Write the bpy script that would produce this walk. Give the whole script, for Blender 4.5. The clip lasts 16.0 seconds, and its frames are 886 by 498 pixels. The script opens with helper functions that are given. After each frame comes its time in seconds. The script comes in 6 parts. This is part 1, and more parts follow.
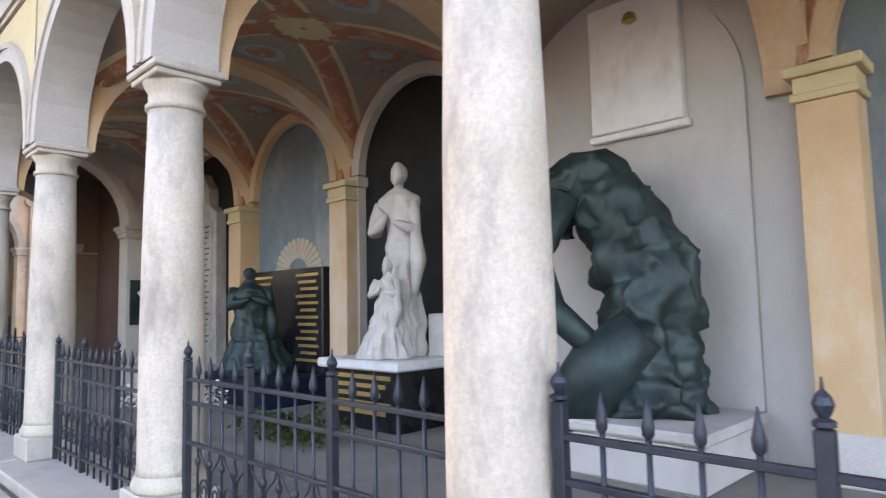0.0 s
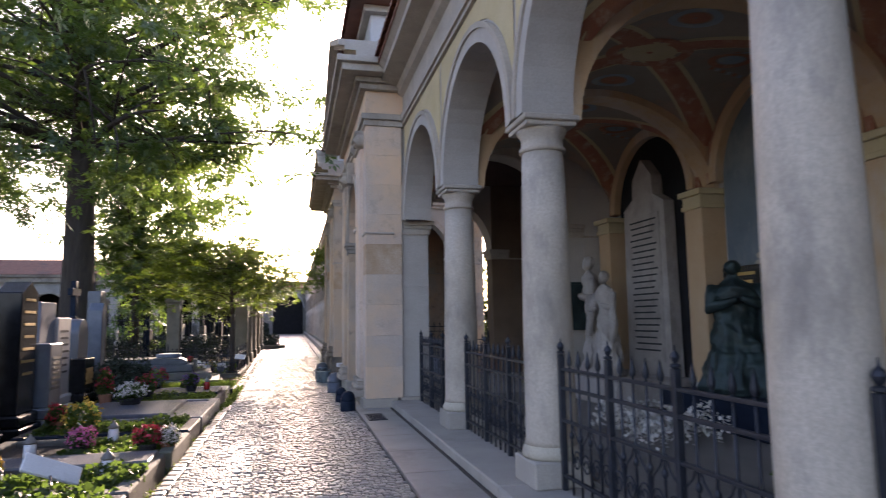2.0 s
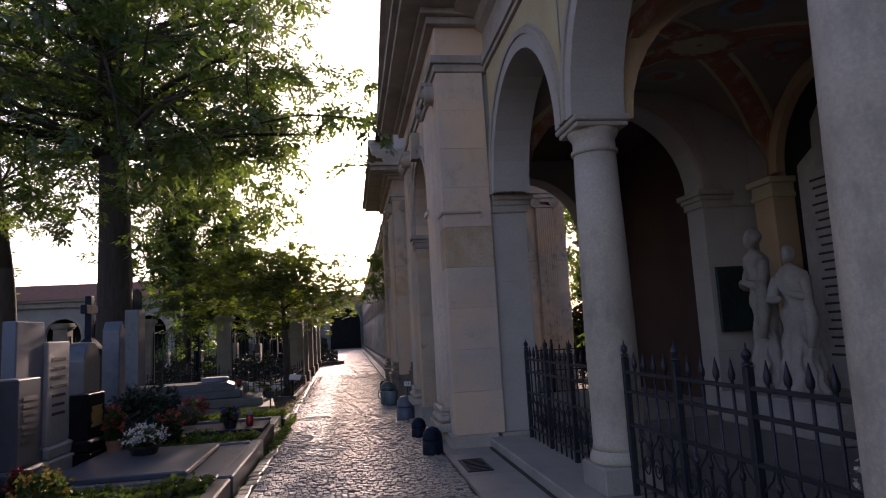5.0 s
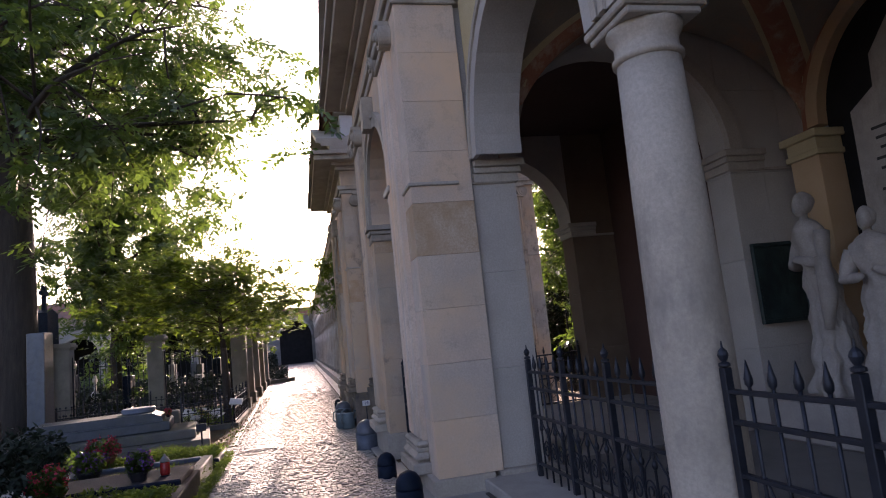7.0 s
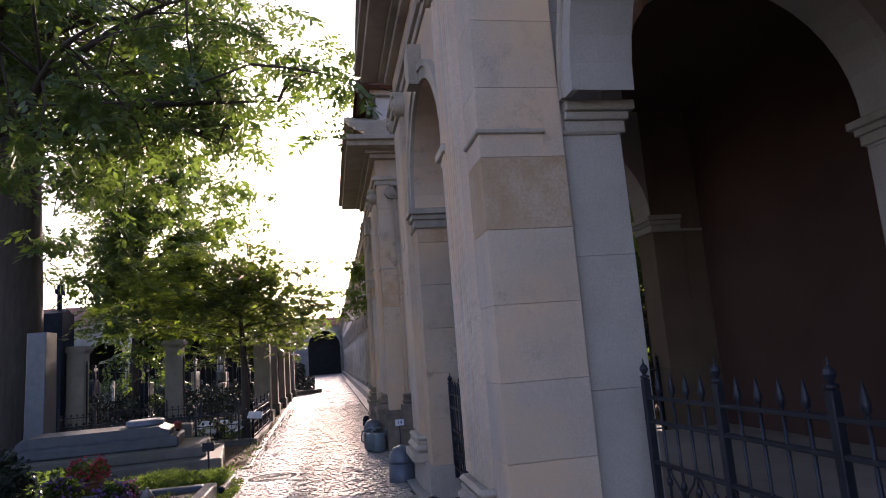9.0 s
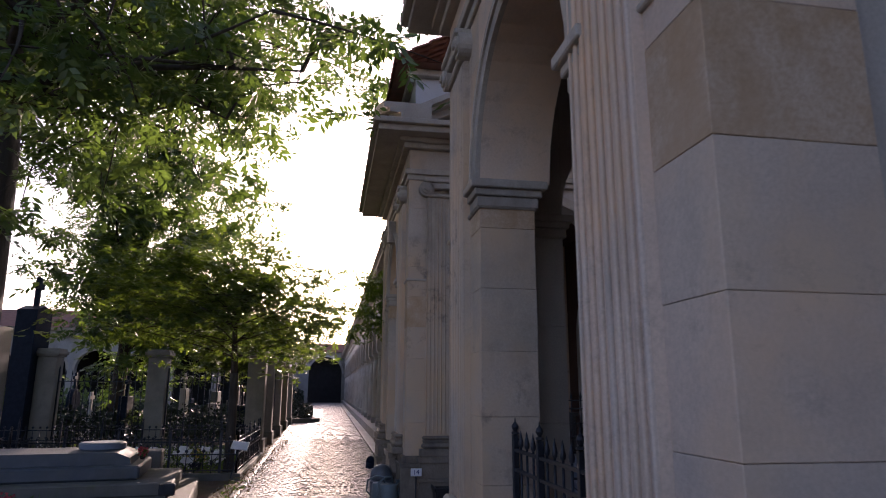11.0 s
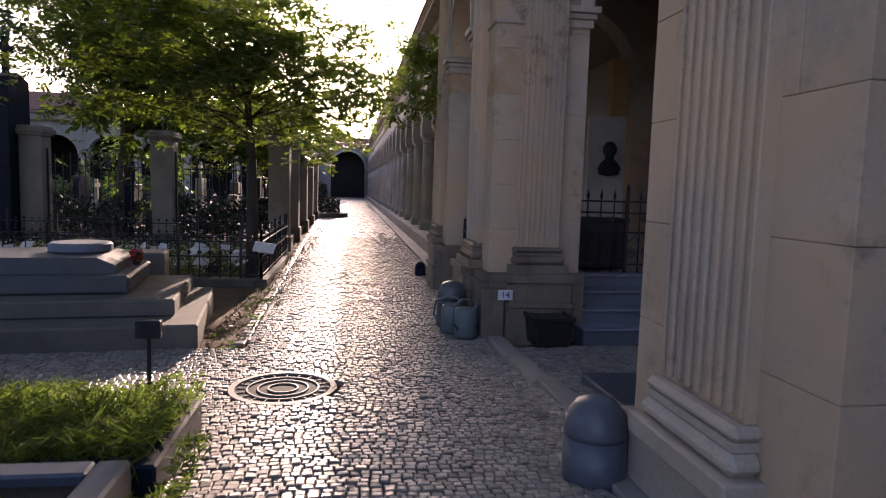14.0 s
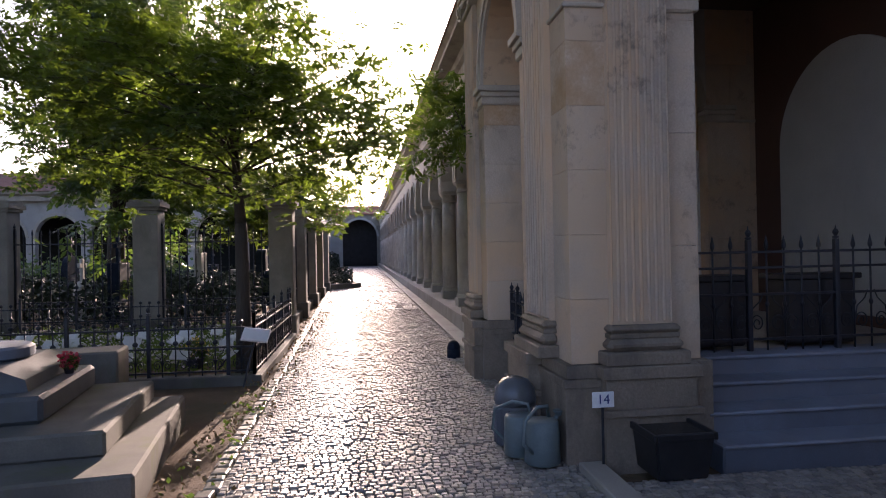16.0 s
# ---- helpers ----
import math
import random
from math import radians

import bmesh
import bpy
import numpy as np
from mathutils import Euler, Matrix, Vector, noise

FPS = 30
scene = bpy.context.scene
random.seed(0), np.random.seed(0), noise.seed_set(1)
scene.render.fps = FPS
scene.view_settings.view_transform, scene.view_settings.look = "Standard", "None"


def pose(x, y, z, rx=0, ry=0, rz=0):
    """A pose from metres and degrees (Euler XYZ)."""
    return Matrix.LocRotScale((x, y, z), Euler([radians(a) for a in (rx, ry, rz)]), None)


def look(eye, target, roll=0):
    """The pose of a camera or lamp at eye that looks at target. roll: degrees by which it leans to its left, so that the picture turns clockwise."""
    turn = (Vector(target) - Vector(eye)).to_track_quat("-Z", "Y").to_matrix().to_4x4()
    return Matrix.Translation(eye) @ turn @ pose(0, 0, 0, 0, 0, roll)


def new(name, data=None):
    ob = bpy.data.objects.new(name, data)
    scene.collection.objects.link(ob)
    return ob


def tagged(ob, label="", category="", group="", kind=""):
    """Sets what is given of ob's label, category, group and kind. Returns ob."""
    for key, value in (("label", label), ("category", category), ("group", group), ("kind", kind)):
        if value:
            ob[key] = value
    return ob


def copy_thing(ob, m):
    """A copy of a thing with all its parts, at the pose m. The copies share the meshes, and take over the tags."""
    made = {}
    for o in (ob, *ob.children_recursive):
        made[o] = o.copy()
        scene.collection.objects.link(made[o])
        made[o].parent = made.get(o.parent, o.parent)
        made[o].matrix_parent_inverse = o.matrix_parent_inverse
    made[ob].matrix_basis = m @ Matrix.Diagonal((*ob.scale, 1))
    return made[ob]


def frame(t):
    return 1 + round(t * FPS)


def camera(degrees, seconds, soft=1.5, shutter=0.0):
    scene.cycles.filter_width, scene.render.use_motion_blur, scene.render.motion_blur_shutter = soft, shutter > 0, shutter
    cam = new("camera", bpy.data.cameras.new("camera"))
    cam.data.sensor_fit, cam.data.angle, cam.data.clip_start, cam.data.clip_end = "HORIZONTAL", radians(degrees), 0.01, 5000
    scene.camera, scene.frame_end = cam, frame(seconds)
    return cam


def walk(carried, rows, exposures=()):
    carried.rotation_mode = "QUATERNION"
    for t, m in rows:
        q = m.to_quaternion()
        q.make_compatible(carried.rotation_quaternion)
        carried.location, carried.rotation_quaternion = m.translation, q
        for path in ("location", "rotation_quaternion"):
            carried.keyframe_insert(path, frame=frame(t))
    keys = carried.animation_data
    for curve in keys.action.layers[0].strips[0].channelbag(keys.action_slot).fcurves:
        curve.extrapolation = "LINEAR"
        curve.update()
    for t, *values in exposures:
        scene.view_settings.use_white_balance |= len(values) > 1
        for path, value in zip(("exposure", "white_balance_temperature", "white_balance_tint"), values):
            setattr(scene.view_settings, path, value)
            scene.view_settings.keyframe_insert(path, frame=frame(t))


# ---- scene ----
cam = camera(69.3, 16.0, soft=1.0, shutter=0.2)
METRES, EYE, TILT, LEAN, TURN = 16.4, 1.417, 0.0, 0.0, 44.5
ROWS = [
    (0.0, 0.0, 0.0, 0.0, 0.11, 4.95, 1.21),
    (0.5, -0.0181, 0.0187, 0.0002, 6.35, 3.38, -1.21),
    (1.0, -0.0458, 0.0393, 0.0021, 13.46, 5.03, 1.21),
    (1.5, -0.0717, 0.0576, 0.0002, 22.01, 6.36, 1.55),
    (2.0, -0.1015, 0.0787, -0.0023, 32.37, 6.26, 0.85),
    (2.5, -0.1283, 0.0955, -0.0015, 42.02, 7.66, 1.12),
    (3.0, -0.1506, 0.1143, -0.0014, 45.76, 7.03, 0.94),
    (3.5, -0.1714, 0.1293, -0.002, 50.67, 8.77, 1.31),
    (4.0, -0.1903, 0.1517, -0.0022, 53.96, 11.04, 1.08),
    (4.5, -0.2066, 0.1741, -0.0028, 49.08, 8.77, 2.83),
    (5.0, -0.2221, 0.1943, -0.0028, 37.31, 7.26, 3.12),
    (7.5, -0.3166, 0.2970, -0.0017, 33.14, 7.66, 5.89),
    (8.0, -0.3300, 0.3118, -0.0032, 35.69, 8.44, 5.68),
    (10.5, -0.4529, 0.4321, -0.0042, 34.2, 10.75, 1.76),
    (11.0, -0.4783, 0.4487, -0.0051, 35.7, 12.37, -0.22),
    (11.5, -0.5085, 0.4651, -0.0042, 34.77, 10.55, 1.85),
    (12.0, -0.5337, 0.4838, -0.0028, 39.67, 12.8, 2.89),
    (12.5, -0.559, 0.4986, -0.0052, 44.34, 10.81, 1.27),
    (13.0, -0.5838, 0.5207, -0.0075, 43.63, 6.53, -1.34),
    (13.5, -0.6049, 0.545, -0.0095, 42.12, -3.93, -3.39),
    (14.0, -0.632, 0.5691, -0.0087, 37.28, -5.51, -1.71),
    (14.5, -0.6575, 0.5928, -0.0145, 38.85, -2.05, -0.92),
    (15.0, -0.6854, 0.6165, -0.0134, 40.95, 1.59, -0.16),
    (15.5, -0.7077, 0.6392, -0.0116, 39.29, 2.87, 2.03),
    (16.0, -0.7287, 0.663, -0.0122, 38.33, 0.25, 1.1),
]
walk(cam, [(t, pose(0, 0, EYE, TILT, LEAN, TURN) @ pose(METRES * x, METRES * y, METRES * z, 90 + pitch, roll, yaw)) for t, x, y, z, yaw, pitch, roll in ROWS],
     [(0.0, 3.92, 7650, 27), (0.5, 3.92, 7550, 26), (1.0, 3.68, 7550, 28), (1.5, 3.0, 7150, 30), (2.0, 2.2, 6800, 30), (3.0, 1.2, 6600, 33), (4.0, 0.85, 6650, 35), (4.5, 0.75, 6650, 36), (5.0, 0.95, 6750, 37), (7.5, 1.72, 6680, 36),
      (10.5, 1.35, 6500, 36), (11.2, 1.1, 6450, 37), (12.0, 0.82, 6150, 39), (12.5, 0.44, 5950, 41), (13.0, 0.55, 6200, 40), (13.5, 1.05, 6800, 37), (14.5, 1.58, 6750, 35), (15.0, 1.62, 6500, 34), (16.0, 1.72, 6500, 33)])

# sun low in the west, behind the arcade's cornice, under a bright hazy sky
world = bpy.data.worlds.new("sky")
world.use_nodes = True
scene.world = world
wn = world.node_tree.nodes
sky = wn.new("ShaderNodeTexSky")
sky.sky_type = "NISHITA"
sky.sun_disc = False
sky.sun_elevation = radians(14)
sky.sun_rotation = radians(-85.5)
sky.air_density, sky.dust_density, sky.ozone_density = 0.8, 2.0, 1.2
world.node_tree.links.new(sky.outputs[0], wn["Background"].inputs[0])
wn["Background"].inputs[1].default_value = 0.15
sun = new("sun", bpy.data.lights.new("sun", "SUN"))
sun.data.energy, sun.data.angle, sun.data.color = 4.0, radians(0.6), (1.0, 0.86, 0.66)
to_sun = Vector((-0.967, 0.076, 0.243))
sun.matrix_world = look(to_sun * 60, (0, 0, 0))


# ---- materials ----
def ramp(nt, fac, stops):
    n = nt.nodes.new("ShaderNodeValToRGB")
    el = n.color_ramp.elements
    while len(el) < len(stops):
        el.new(0.5)
    for e, (p, c) in zip(el, stops):
        e.position, e.color = p, (*c, 1)
    nt.links.new(fac, n.inputs[0])
    return n.outputs[0]


def noise_tex(nt, scale, detail=6, rough=0.6, stretch=(1, 1, 1)):
    g = nt.nodes.new("ShaderNodeNewGeometry")
    mp = nt.nodes.new("ShaderNodeMapping")
    mp.inputs["Scale"].default_value = stretch
    n = nt.nodes.new("ShaderNodeTexNoise")
    n.inputs["Scale"].default_value, n.inputs["Detail"].default_value, n.inputs["Roughness"].default_value = scale, detail, rough
    nt.links.new(g.outputs["Position"], mp.inputs[0])
    nt.links.new(mp.outputs[0], n.inputs["Vector"])
    return n.outputs["Fac"]


def mix(nt, fac, a, b, mode="MIX"):
    n = nt.nodes.new("ShaderNodeMix")
    n.data_type, n.blend_type = "RGBA", mode
    for sock, v in ((n.inputs[0], fac), (n.inputs[6], a), (n.inputs[7], b)):
        if isinstance(v, (int, float)):
            sock.default_value = v
        elif isinstance(v, tuple):
            sock.default_value = (*v, 1)
        else:
            nt.links.new(v, sock)
    return n.outputs[2]


def mat(name, c1, c2, scale=3.0, rough=(0.6, 0.85), metal=0.0, grain=60.0, bump=0.25, depth=0.01, stain=None, stain_scale=0.7,
        vary=0.0, island=0.0, stretch=(1, 1, 1), spec=0.5, translucent=None, coat=0.0, through_leaf=0.5):
    """Two-scale surface: colour drift c1 to c2, fine grain with relief, optional stains, variation from piece to piece."""
    m = bpy.data.materials.new(name)
    m.use_nodes = True
    nt = m.node_tree
    b = nt.nodes["Principled BSDF"]
    big, fine = noise_tex(nt, scale, stretch=stretch), noise_tex(nt, grain, 4, 0.7, stretch)
    col = ramp(nt, big, [(0.3, c1), (0.7, c2)])
    dark = tuple(0.72 * v for v in c1)
    col = mix(nt, ramp(nt, fine, [(0.35, (0.45,) * 3), (0.65, (0.0,) * 3)]), col, dark)
    if stain:
        st = noise_tex(nt, stain_scale, 8, 0.7, (1, 1, 0.45))
        col = mix(nt, ramp(nt, st, [(0.52, (0,) * 3), (0.68, (0.8,) * 3)]), col, stain)
    if vary or island:
        src = nt.nodes.new("ShaderNodeObjectInfo").outputs["Random"] if vary else nt.nodes.new("ShaderNodeNewGeometry").outputs["Random Per Island"]
        v = vary or island
        col = mix(nt, 1.0, col, ramp(nt, src, [(0.0, (1 - v, 1 - v, 1 - v)), (0.5, (1.0, 0.98, 0.95)), (1.0, (1 + v * 0.35, 1 + v * 0.2, 1.0))]), "MULTIPLY")
    nt.links.new(col, b.inputs["Base Color"])
    nt.links.new(ramp(nt, fine, [(0.3, (rough[0],) * 3), (0.7, (rough[1],) * 3)]), b.inputs["Roughness"])
    b.inputs["Metallic"].default_value = metal
    b.inputs["Specular IOR Level"].default_value = spec
    b.inputs["Coat Weight"].default_value = coat
    if bump:
        bn = nt.nodes.new("ShaderNodeBump")
        bn.inputs["Strength"].default_value, bn.inputs["Distance"].default_value = bump, depth
        nt.links.new(mix(nt, 0.4, fine, big), bn.inputs["Height"])
        nt.links.new(bn.outputs[0], b.inputs["Normal"])
    if translucent:
        tr = nt.nodes.new("ShaderNodeBsdfTranslucent")
        tr.inputs["Color"].default_value = (*translucent, 1)
        ms = nt.nodes.new("ShaderNodeMixShader")
        ms.inputs[0].default_value = through_leaf
        nt.links.new(b.outputs[0], ms.inputs[1])
        nt.links.new(tr.outputs[0], ms.inputs[2])
        nt.links.new(ms.outputs[0], nt.nodes["Material Output"].inputs[0])
    return m



def ashlar_stone(name, tones, grime, block=0.0, sooty=0.75):
    """Dressed sandstone: each block its own tone, cloudy drift, sooty spots, tooled grain."""
    mt = mat(name, tones[0], tones[1], 1.4, (0.78, 0.94), grain=55, bump=0.35, depth=0.008, stain=grime, stain_scale=1.1)
    nt = mt.node_tree
    b = nt.nodes["Principled BSDF"]
    col = b.inputs["Base Color"].links[0].from_socket
    warm = ramp(nt, noise_tex(nt, 0.9, 5, 0.6), [(0.42, (0, 0, 0)), (0.62, (0.9,) * 3)])
    col = mix(nt, warm, col, tuple(v * k for v, k in zip(tones[1], (1.0, 0.86, 0.7))))
    soot = ramp(nt, noise_tex(nt, 5.0, 9, 0.75), [(0.53, (0, 0, 0)), (0.66, (sooty,) * 3)])
    patch = ramp(nt, noise_tex(nt, 0.8, 3, 0.5), [(0.44, (0, 0, 0)), (0.6, (1,) * 3)])
    sp = mix(nt, 1.0, soot, patch, "MULTIPLY")
    col = mix(nt, sp, col, (0.13, 0.115, 0.1))
    if block:
        rnd = nt.nodes.new("ShaderNodeObjectInfo").outputs["Random"]
        col = mix(nt, 1.0, col, ramp(nt, rnd, [(0.0, (0.9, 0.89, 0.9)), (0.35, (1.0, 0.98, 0.97)), (0.6, (1.03, 0.97, 0.93)), (0.85, (1.02, 0.93, 0.86)), (1.0, (0.94, 0.92, 0.9))]), "MULTIPLY")
    nt.links.new(col, b.inputs["Base Color"])
    return mt


SAND = ashlar_stone("sandstone", ((0.43, 0.362, 0.29), (0.56, 0.478, 0.388)), (0.3, 0.25, 0.19), 1.0)
PALESAND = ashlar_stone("pale_cleaned_sandstone", ((0.55, 0.458, 0.375), (0.7, 0.595, 0.49)), (0.4, 0.34, 0.27), 1.0, 0.3)
OCHRESTONE = mat("iron_stained_sandstone", (0.42, 0.255, 0.125), (0.62, 0.51, 0.4), 2.6, (0.75, 0.92), stain=(0.45, 0.3, 0.18), stain_scale=1.2, grain=45)
TRIM = mat("weathered_trim_stone", (0.38, 0.33, 0.27), (0.5, 0.44, 0.36), 3.0, (0.75, 0.92), stain=(0.2, 0.17, 0.14), grain=50)
SOOTY = mat("sooty_plinth_stone", (0.17, 0.135, 0.1), (0.29, 0.235, 0.18), 2.2, (0.8, 0.95), stain=(0.08, 0.07, 0.06), stain_scale=1.6, grain=45, bump=0.8, depth=0.015)
PILLARSTONE = mat("weathered_pillar_stone", (0.2, 0.18, 0.145), (0.31, 0.28, 0.23), 2.4, (0.75, 0.92), stain=(0.13, 0.12, 0.09), grain=70, bump=0.4)
FARSTONE = mat("weathered_far_plaster", (0.34, 0.32, 0.29), (0.45, 0.42, 0.38), 1.1, (0.8, 0.95), stain=(0.24, 0.22, 0.19), grain=50)
COLUMN = mat("column_stone", (0.39, 0.33, 0.26), (0.57, 0.495, 0.4), 1.6, (0.7, 0.9), stain=(0.22, 0.19, 0.165), stain_scale=2.4, grain=45, bump=0.5)
COLBASE = mat("worn_column_foot", (0.4, 0.345, 0.26), (0.53, 0.47, 0.365), 2.2, (0.7, 0.9), stain=(0.23, 0.2, 0.17), stain_scale=1.7, grain=60, bump=0.4)
ARCHWHITE = mat("painted_arch_stone", (0.41, 0.37, 0.32), (0.5, 0.46, 0.4), 2.5, (0.7, 0.9), stain=(0.4, 0.37, 0.33))
YELLOW = mat("ochre_plaster", (0.5, 0.395, 0.21), (0.6, 0.49, 0.29), 2.0, (0.8, 0.95), stain=(0.42, 0.34, 0.22), grain=90)
ORANGE = mat("orange_plaster_pilaster", (0.52, 0.33, 0.17), (0.6, 0.42, 0.25), 1.5, (0.8, 0.95), stain=(0.55, 0.5, 0.42), grain=90)
GREYWALL = mat("grey_lime_wall", (0.42, 0.4, 0.37), (0.52, 0.5, 0.46), 1.2, (0.8, 0.95), stain=(0.33, 0.3, 0.27), grain=80)
BLUEWALL = mat("blue_grey_fresco", (0.11, 0.145, 0.165), (0.18, 0.215, 0.225), 1.5, (0.8, 0.95), stain=(0.3, 0.3, 0.27), grain=80)
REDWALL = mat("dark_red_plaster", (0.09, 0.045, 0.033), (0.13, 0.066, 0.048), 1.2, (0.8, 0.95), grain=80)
# brown with the pavilion's interior shade mixed into the base colour
SHADEBROWN = mat("interior_shade_brown", (0.17, 0.115, 0.075), (0.24, 0.165, 0.11), 1.3, (0.8, 0.95), stain=(0.12, 0.085, 0.06), grain=80)
VAULT = mat("painted_vault", (0.25, 0.205, 0.15), (0.34, 0.29, 0.22), 1.3, (0.8, 0.95), stain=(0.42, 0.24, 0.15), stain_scale=1.6, grain=60)
FRESCO_RED = mat("red_fresco_band", (0.34, 0.12, 0.07), (0.42, 0.2, 0.11), 3.0, (0.8, 0.95), stain=(0.5, 0.4, 0.28), stain_scale=6, grain=60)
FRESCO_BLUE = mat("blue_fresco_field", (0.22, 0.27, 0.29), (0.34, 0.37, 0.36), 3.0, (0.8, 0.95), stain=(0.5, 0.42, 0.3), stain_scale=4, grain=60)
BLACKSTONE = mat("black_polished_granite", (0.008, 0.008, 0.009), (0.02, 0.02, 0.022), 8.0, (0.15, 0.3), grain=200, bump=0.05, spec=0.3)
# black of the niche fields; also stands for shade inside the far openings
DARKRECESS = mat("black_niche_and_opening_shade", (0.007, 0.007, 0.008), (0.018, 0.018, 0.02), 2.0, (0.5, 0.7), grain=60, spec=0.25)
MARBLE = mat("white_statue_marble", (0.43, 0.4, 0.36), (0.58, 0.55, 0.51), 5.0, (0.5, 0.7), stain=(0.36, 0.32, 0.28), stain_scale=3, grain=60)
GREYSTATUE = mat("grey_statue_stone", (0.34, 0.3, 0.26), (0.46, 0.41, 0.36), 5.0, (0.7, 0.9), stain=(0.22, 0.19, 0.16), stain_scale=3, grain=60)
BRONZE = mat("patinated_bronze", (0.02, 0.034, 0.034), (0.045, 0.078, 0.075), 5.0, (0.4, 0.65), metal=0.5, stain=(0.015, 0.02, 0.02), stain_scale=3, grain=50)
GOLD = mat("gilt_letters", (0.45, 0.3, 0.1), (0.6, 0.42, 0.16), 20.0, (0.3, 0.5), metal=0.7, grain=200, bump=0.05)
IRON = mat("blue_black_painted_iron", (0.012, 0.015, 0.022), (0.03, 0.035, 0.048), 12.0, (0.35, 0.55), metal=0.3, grain=120, bump=0.1, depth=0.002)
SLAB = mat("worn_paving_slab", (0.29, 0.275, 0.25), (0.39, 0.37, 0.34), 1.6, (0.45, 0.7), stain=(0.17, 0.155, 0.13), grain=90, vary=0.12)
LEDGE = mat("step_stone", (0.34, 0.31, 0.27), (0.44, 0.4, 0.35), 2.0, (0.65, 0.85), stain=(0.22, 0.2, 0.17), grain=80, vary=0.12)
COBBLE = mat("granite_cobble", (0.23, 0.213, 0.193), (0.39, 0.362, 0.33), 5.0, (0.29, 0.52), spec=0.8, coat=0.14, grain=150, bump=0.5, depth=0.004, vary=0.45)
COBBLES = mat("granite_cobbles", (0.23, 0.213, 0.193), (0.39, 0.362, 0.33), 5.0, (0.29, 0.52), spec=0.8, coat=0.14, grain=150, bump=0.5, depth=0.004, island=0.45)
DARKSOIL = mat("dark_planting_earth", (0.022, 0.018, 0.014), (0.05, 0.04, 0.03), 3.0, (0.9, 1.0), grain=35, bump=0.9, depth=0.03)
JOINT = mat("sandy_joint", (0.035, 0.03, 0.024), (0.065, 0.054, 0.043), 6.0, (0.85, 0.98), grain=120, bump=0.6)
SOIL = mat("bare_soil", (0.1, 0.062, 0.036), (0.18, 0.118, 0.07), 2.5, (0.9, 1.0), stain=(0.06, 0.06, 0.025), grain=40, bump=0.8, depth=0.03)
TILE = mat("red_roof_tile", (0.2, 0.075, 0.045), (0.3, 0.13, 0.08), 4.0, (0.7, 0.9), stain=(0.1, 0.07, 0.055), grain=60, island=0.3)
PLASTER = mat("pale_attic_plaster", (0.5, 0.48, 0.45), (0.6, 0.58, 0.55), 1.5, (0.8, 0.95), stain=(0.36, 0.34, 0.31), grain=60)
GRANITE = mat("dark_granite", (0.006, 0.0112, 0.022), (0.014, 0.023, 0.041), 10.0, (0.42, 0.62), grain=250, bump=0.06, spec=0.12)
GREYGRAN = mat("grey_granite", (0.068, 0.083, 0.106), (0.115, 0.134, 0.165), 8.0, (0.24, 0.46), stain=(0.1, 0.1, 0.085), grain=220, bump=0.15)
BLUESTEP = mat("blue_grey_step_stone", (0.12, 0.145, 0.185), (0.18, 0.21, 0.26), 2.0, (0.5, 0.75), stain=(0.13, 0.14, 0.16), grain=90)
PALESTEP = mat("worn_blue_grey_step_edge", (0.17, 0.195, 0.235), (0.25, 0.28, 0.33), 3.0, (0.45, 0.7), stain=(0.13, 0.14, 0.16), grain=90)
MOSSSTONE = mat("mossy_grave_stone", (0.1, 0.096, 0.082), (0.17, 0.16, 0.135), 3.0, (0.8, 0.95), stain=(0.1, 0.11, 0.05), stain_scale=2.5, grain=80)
BLUEGRAN = mat("blue_grey_tomb_granite", (0.05, 0.06, 0.07), (0.09, 0.1, 0.112), 6.0, (0.4, 0.65), stain=(0.06, 0.065, 0.05), grain=180, bump=0.15)
BARK = mat("ridged_bark", (0.035, 0.028, 0.022), (0.075, 0.06, 0.047), 9.0, (0.85, 1.0), grain=30, bump=1.0, depth=0.03, stretch=(1, 1, 0.18))
LEAF = mat("tree_leaf", (0.022, 0.053, 0.037), (0.044, 0.082, 0.037), 0.6, (0.36, 0.52), grain=30, bump=0.0, translucent=(0.21, 0.34, 0.045), island=0.45, through_leaf=0.32)
LEAF2 = mat("small_tree_leaf", (0.024, 0.054, 0.025), (0.045, 0.082, 0.03), 0.8, (0.38, 0.55), grain=30, bump=0.0, translucent=(0.23, 0.34, 0.03), island=0.4, through_leaf=0.38)
NEEDLE = mat("conifer_needles", (0.012, 0.026, 0.014), (0.025, 0.045, 0.02), 1.0, (0.6, 0.8), grain=30, bump=0.0, island=0.3)
IVY = mat("ivy_leaf", (0.025, 0.055, 0.016), (0.05, 0.095, 0.025), 2.0, (0.35, 0.55), grain=40, bump=0.0, island=0.4, translucent=(0.12, 0.2, 0.03))
GRASS = mat("grass_blade", (0.04, 0.085, 0.018), (0.075, 0.13, 0.03), 2.0, (0.5, 0.7), grain=40, bump=0.0, island=0.4, translucent=(0.2, 0.3, 0.04))
VAULT2 = mat("cream_vault_field", (0.38, 0.33, 0.25), (0.46, 0.41, 0.33), 1.6, (0.8, 0.95), stain=(0.45, 0.33, 0.2), stain_scale=5, grain=60)
WHITE = mat("white_marble", (0.62, 0.61, 0.59), (0.74, 0.73, 0.71), 6.0, (0.25, 0.4), stain=(0.5, 0.49, 0.46), stain_scale=4, grain=120, bump=0.05)
INK = mat("engraved_letters", (0.03, 0.028, 0.025), (0.06, 0.055, 0.05), 20.0, (0.6, 0.8), grain=200, bump=0.05)
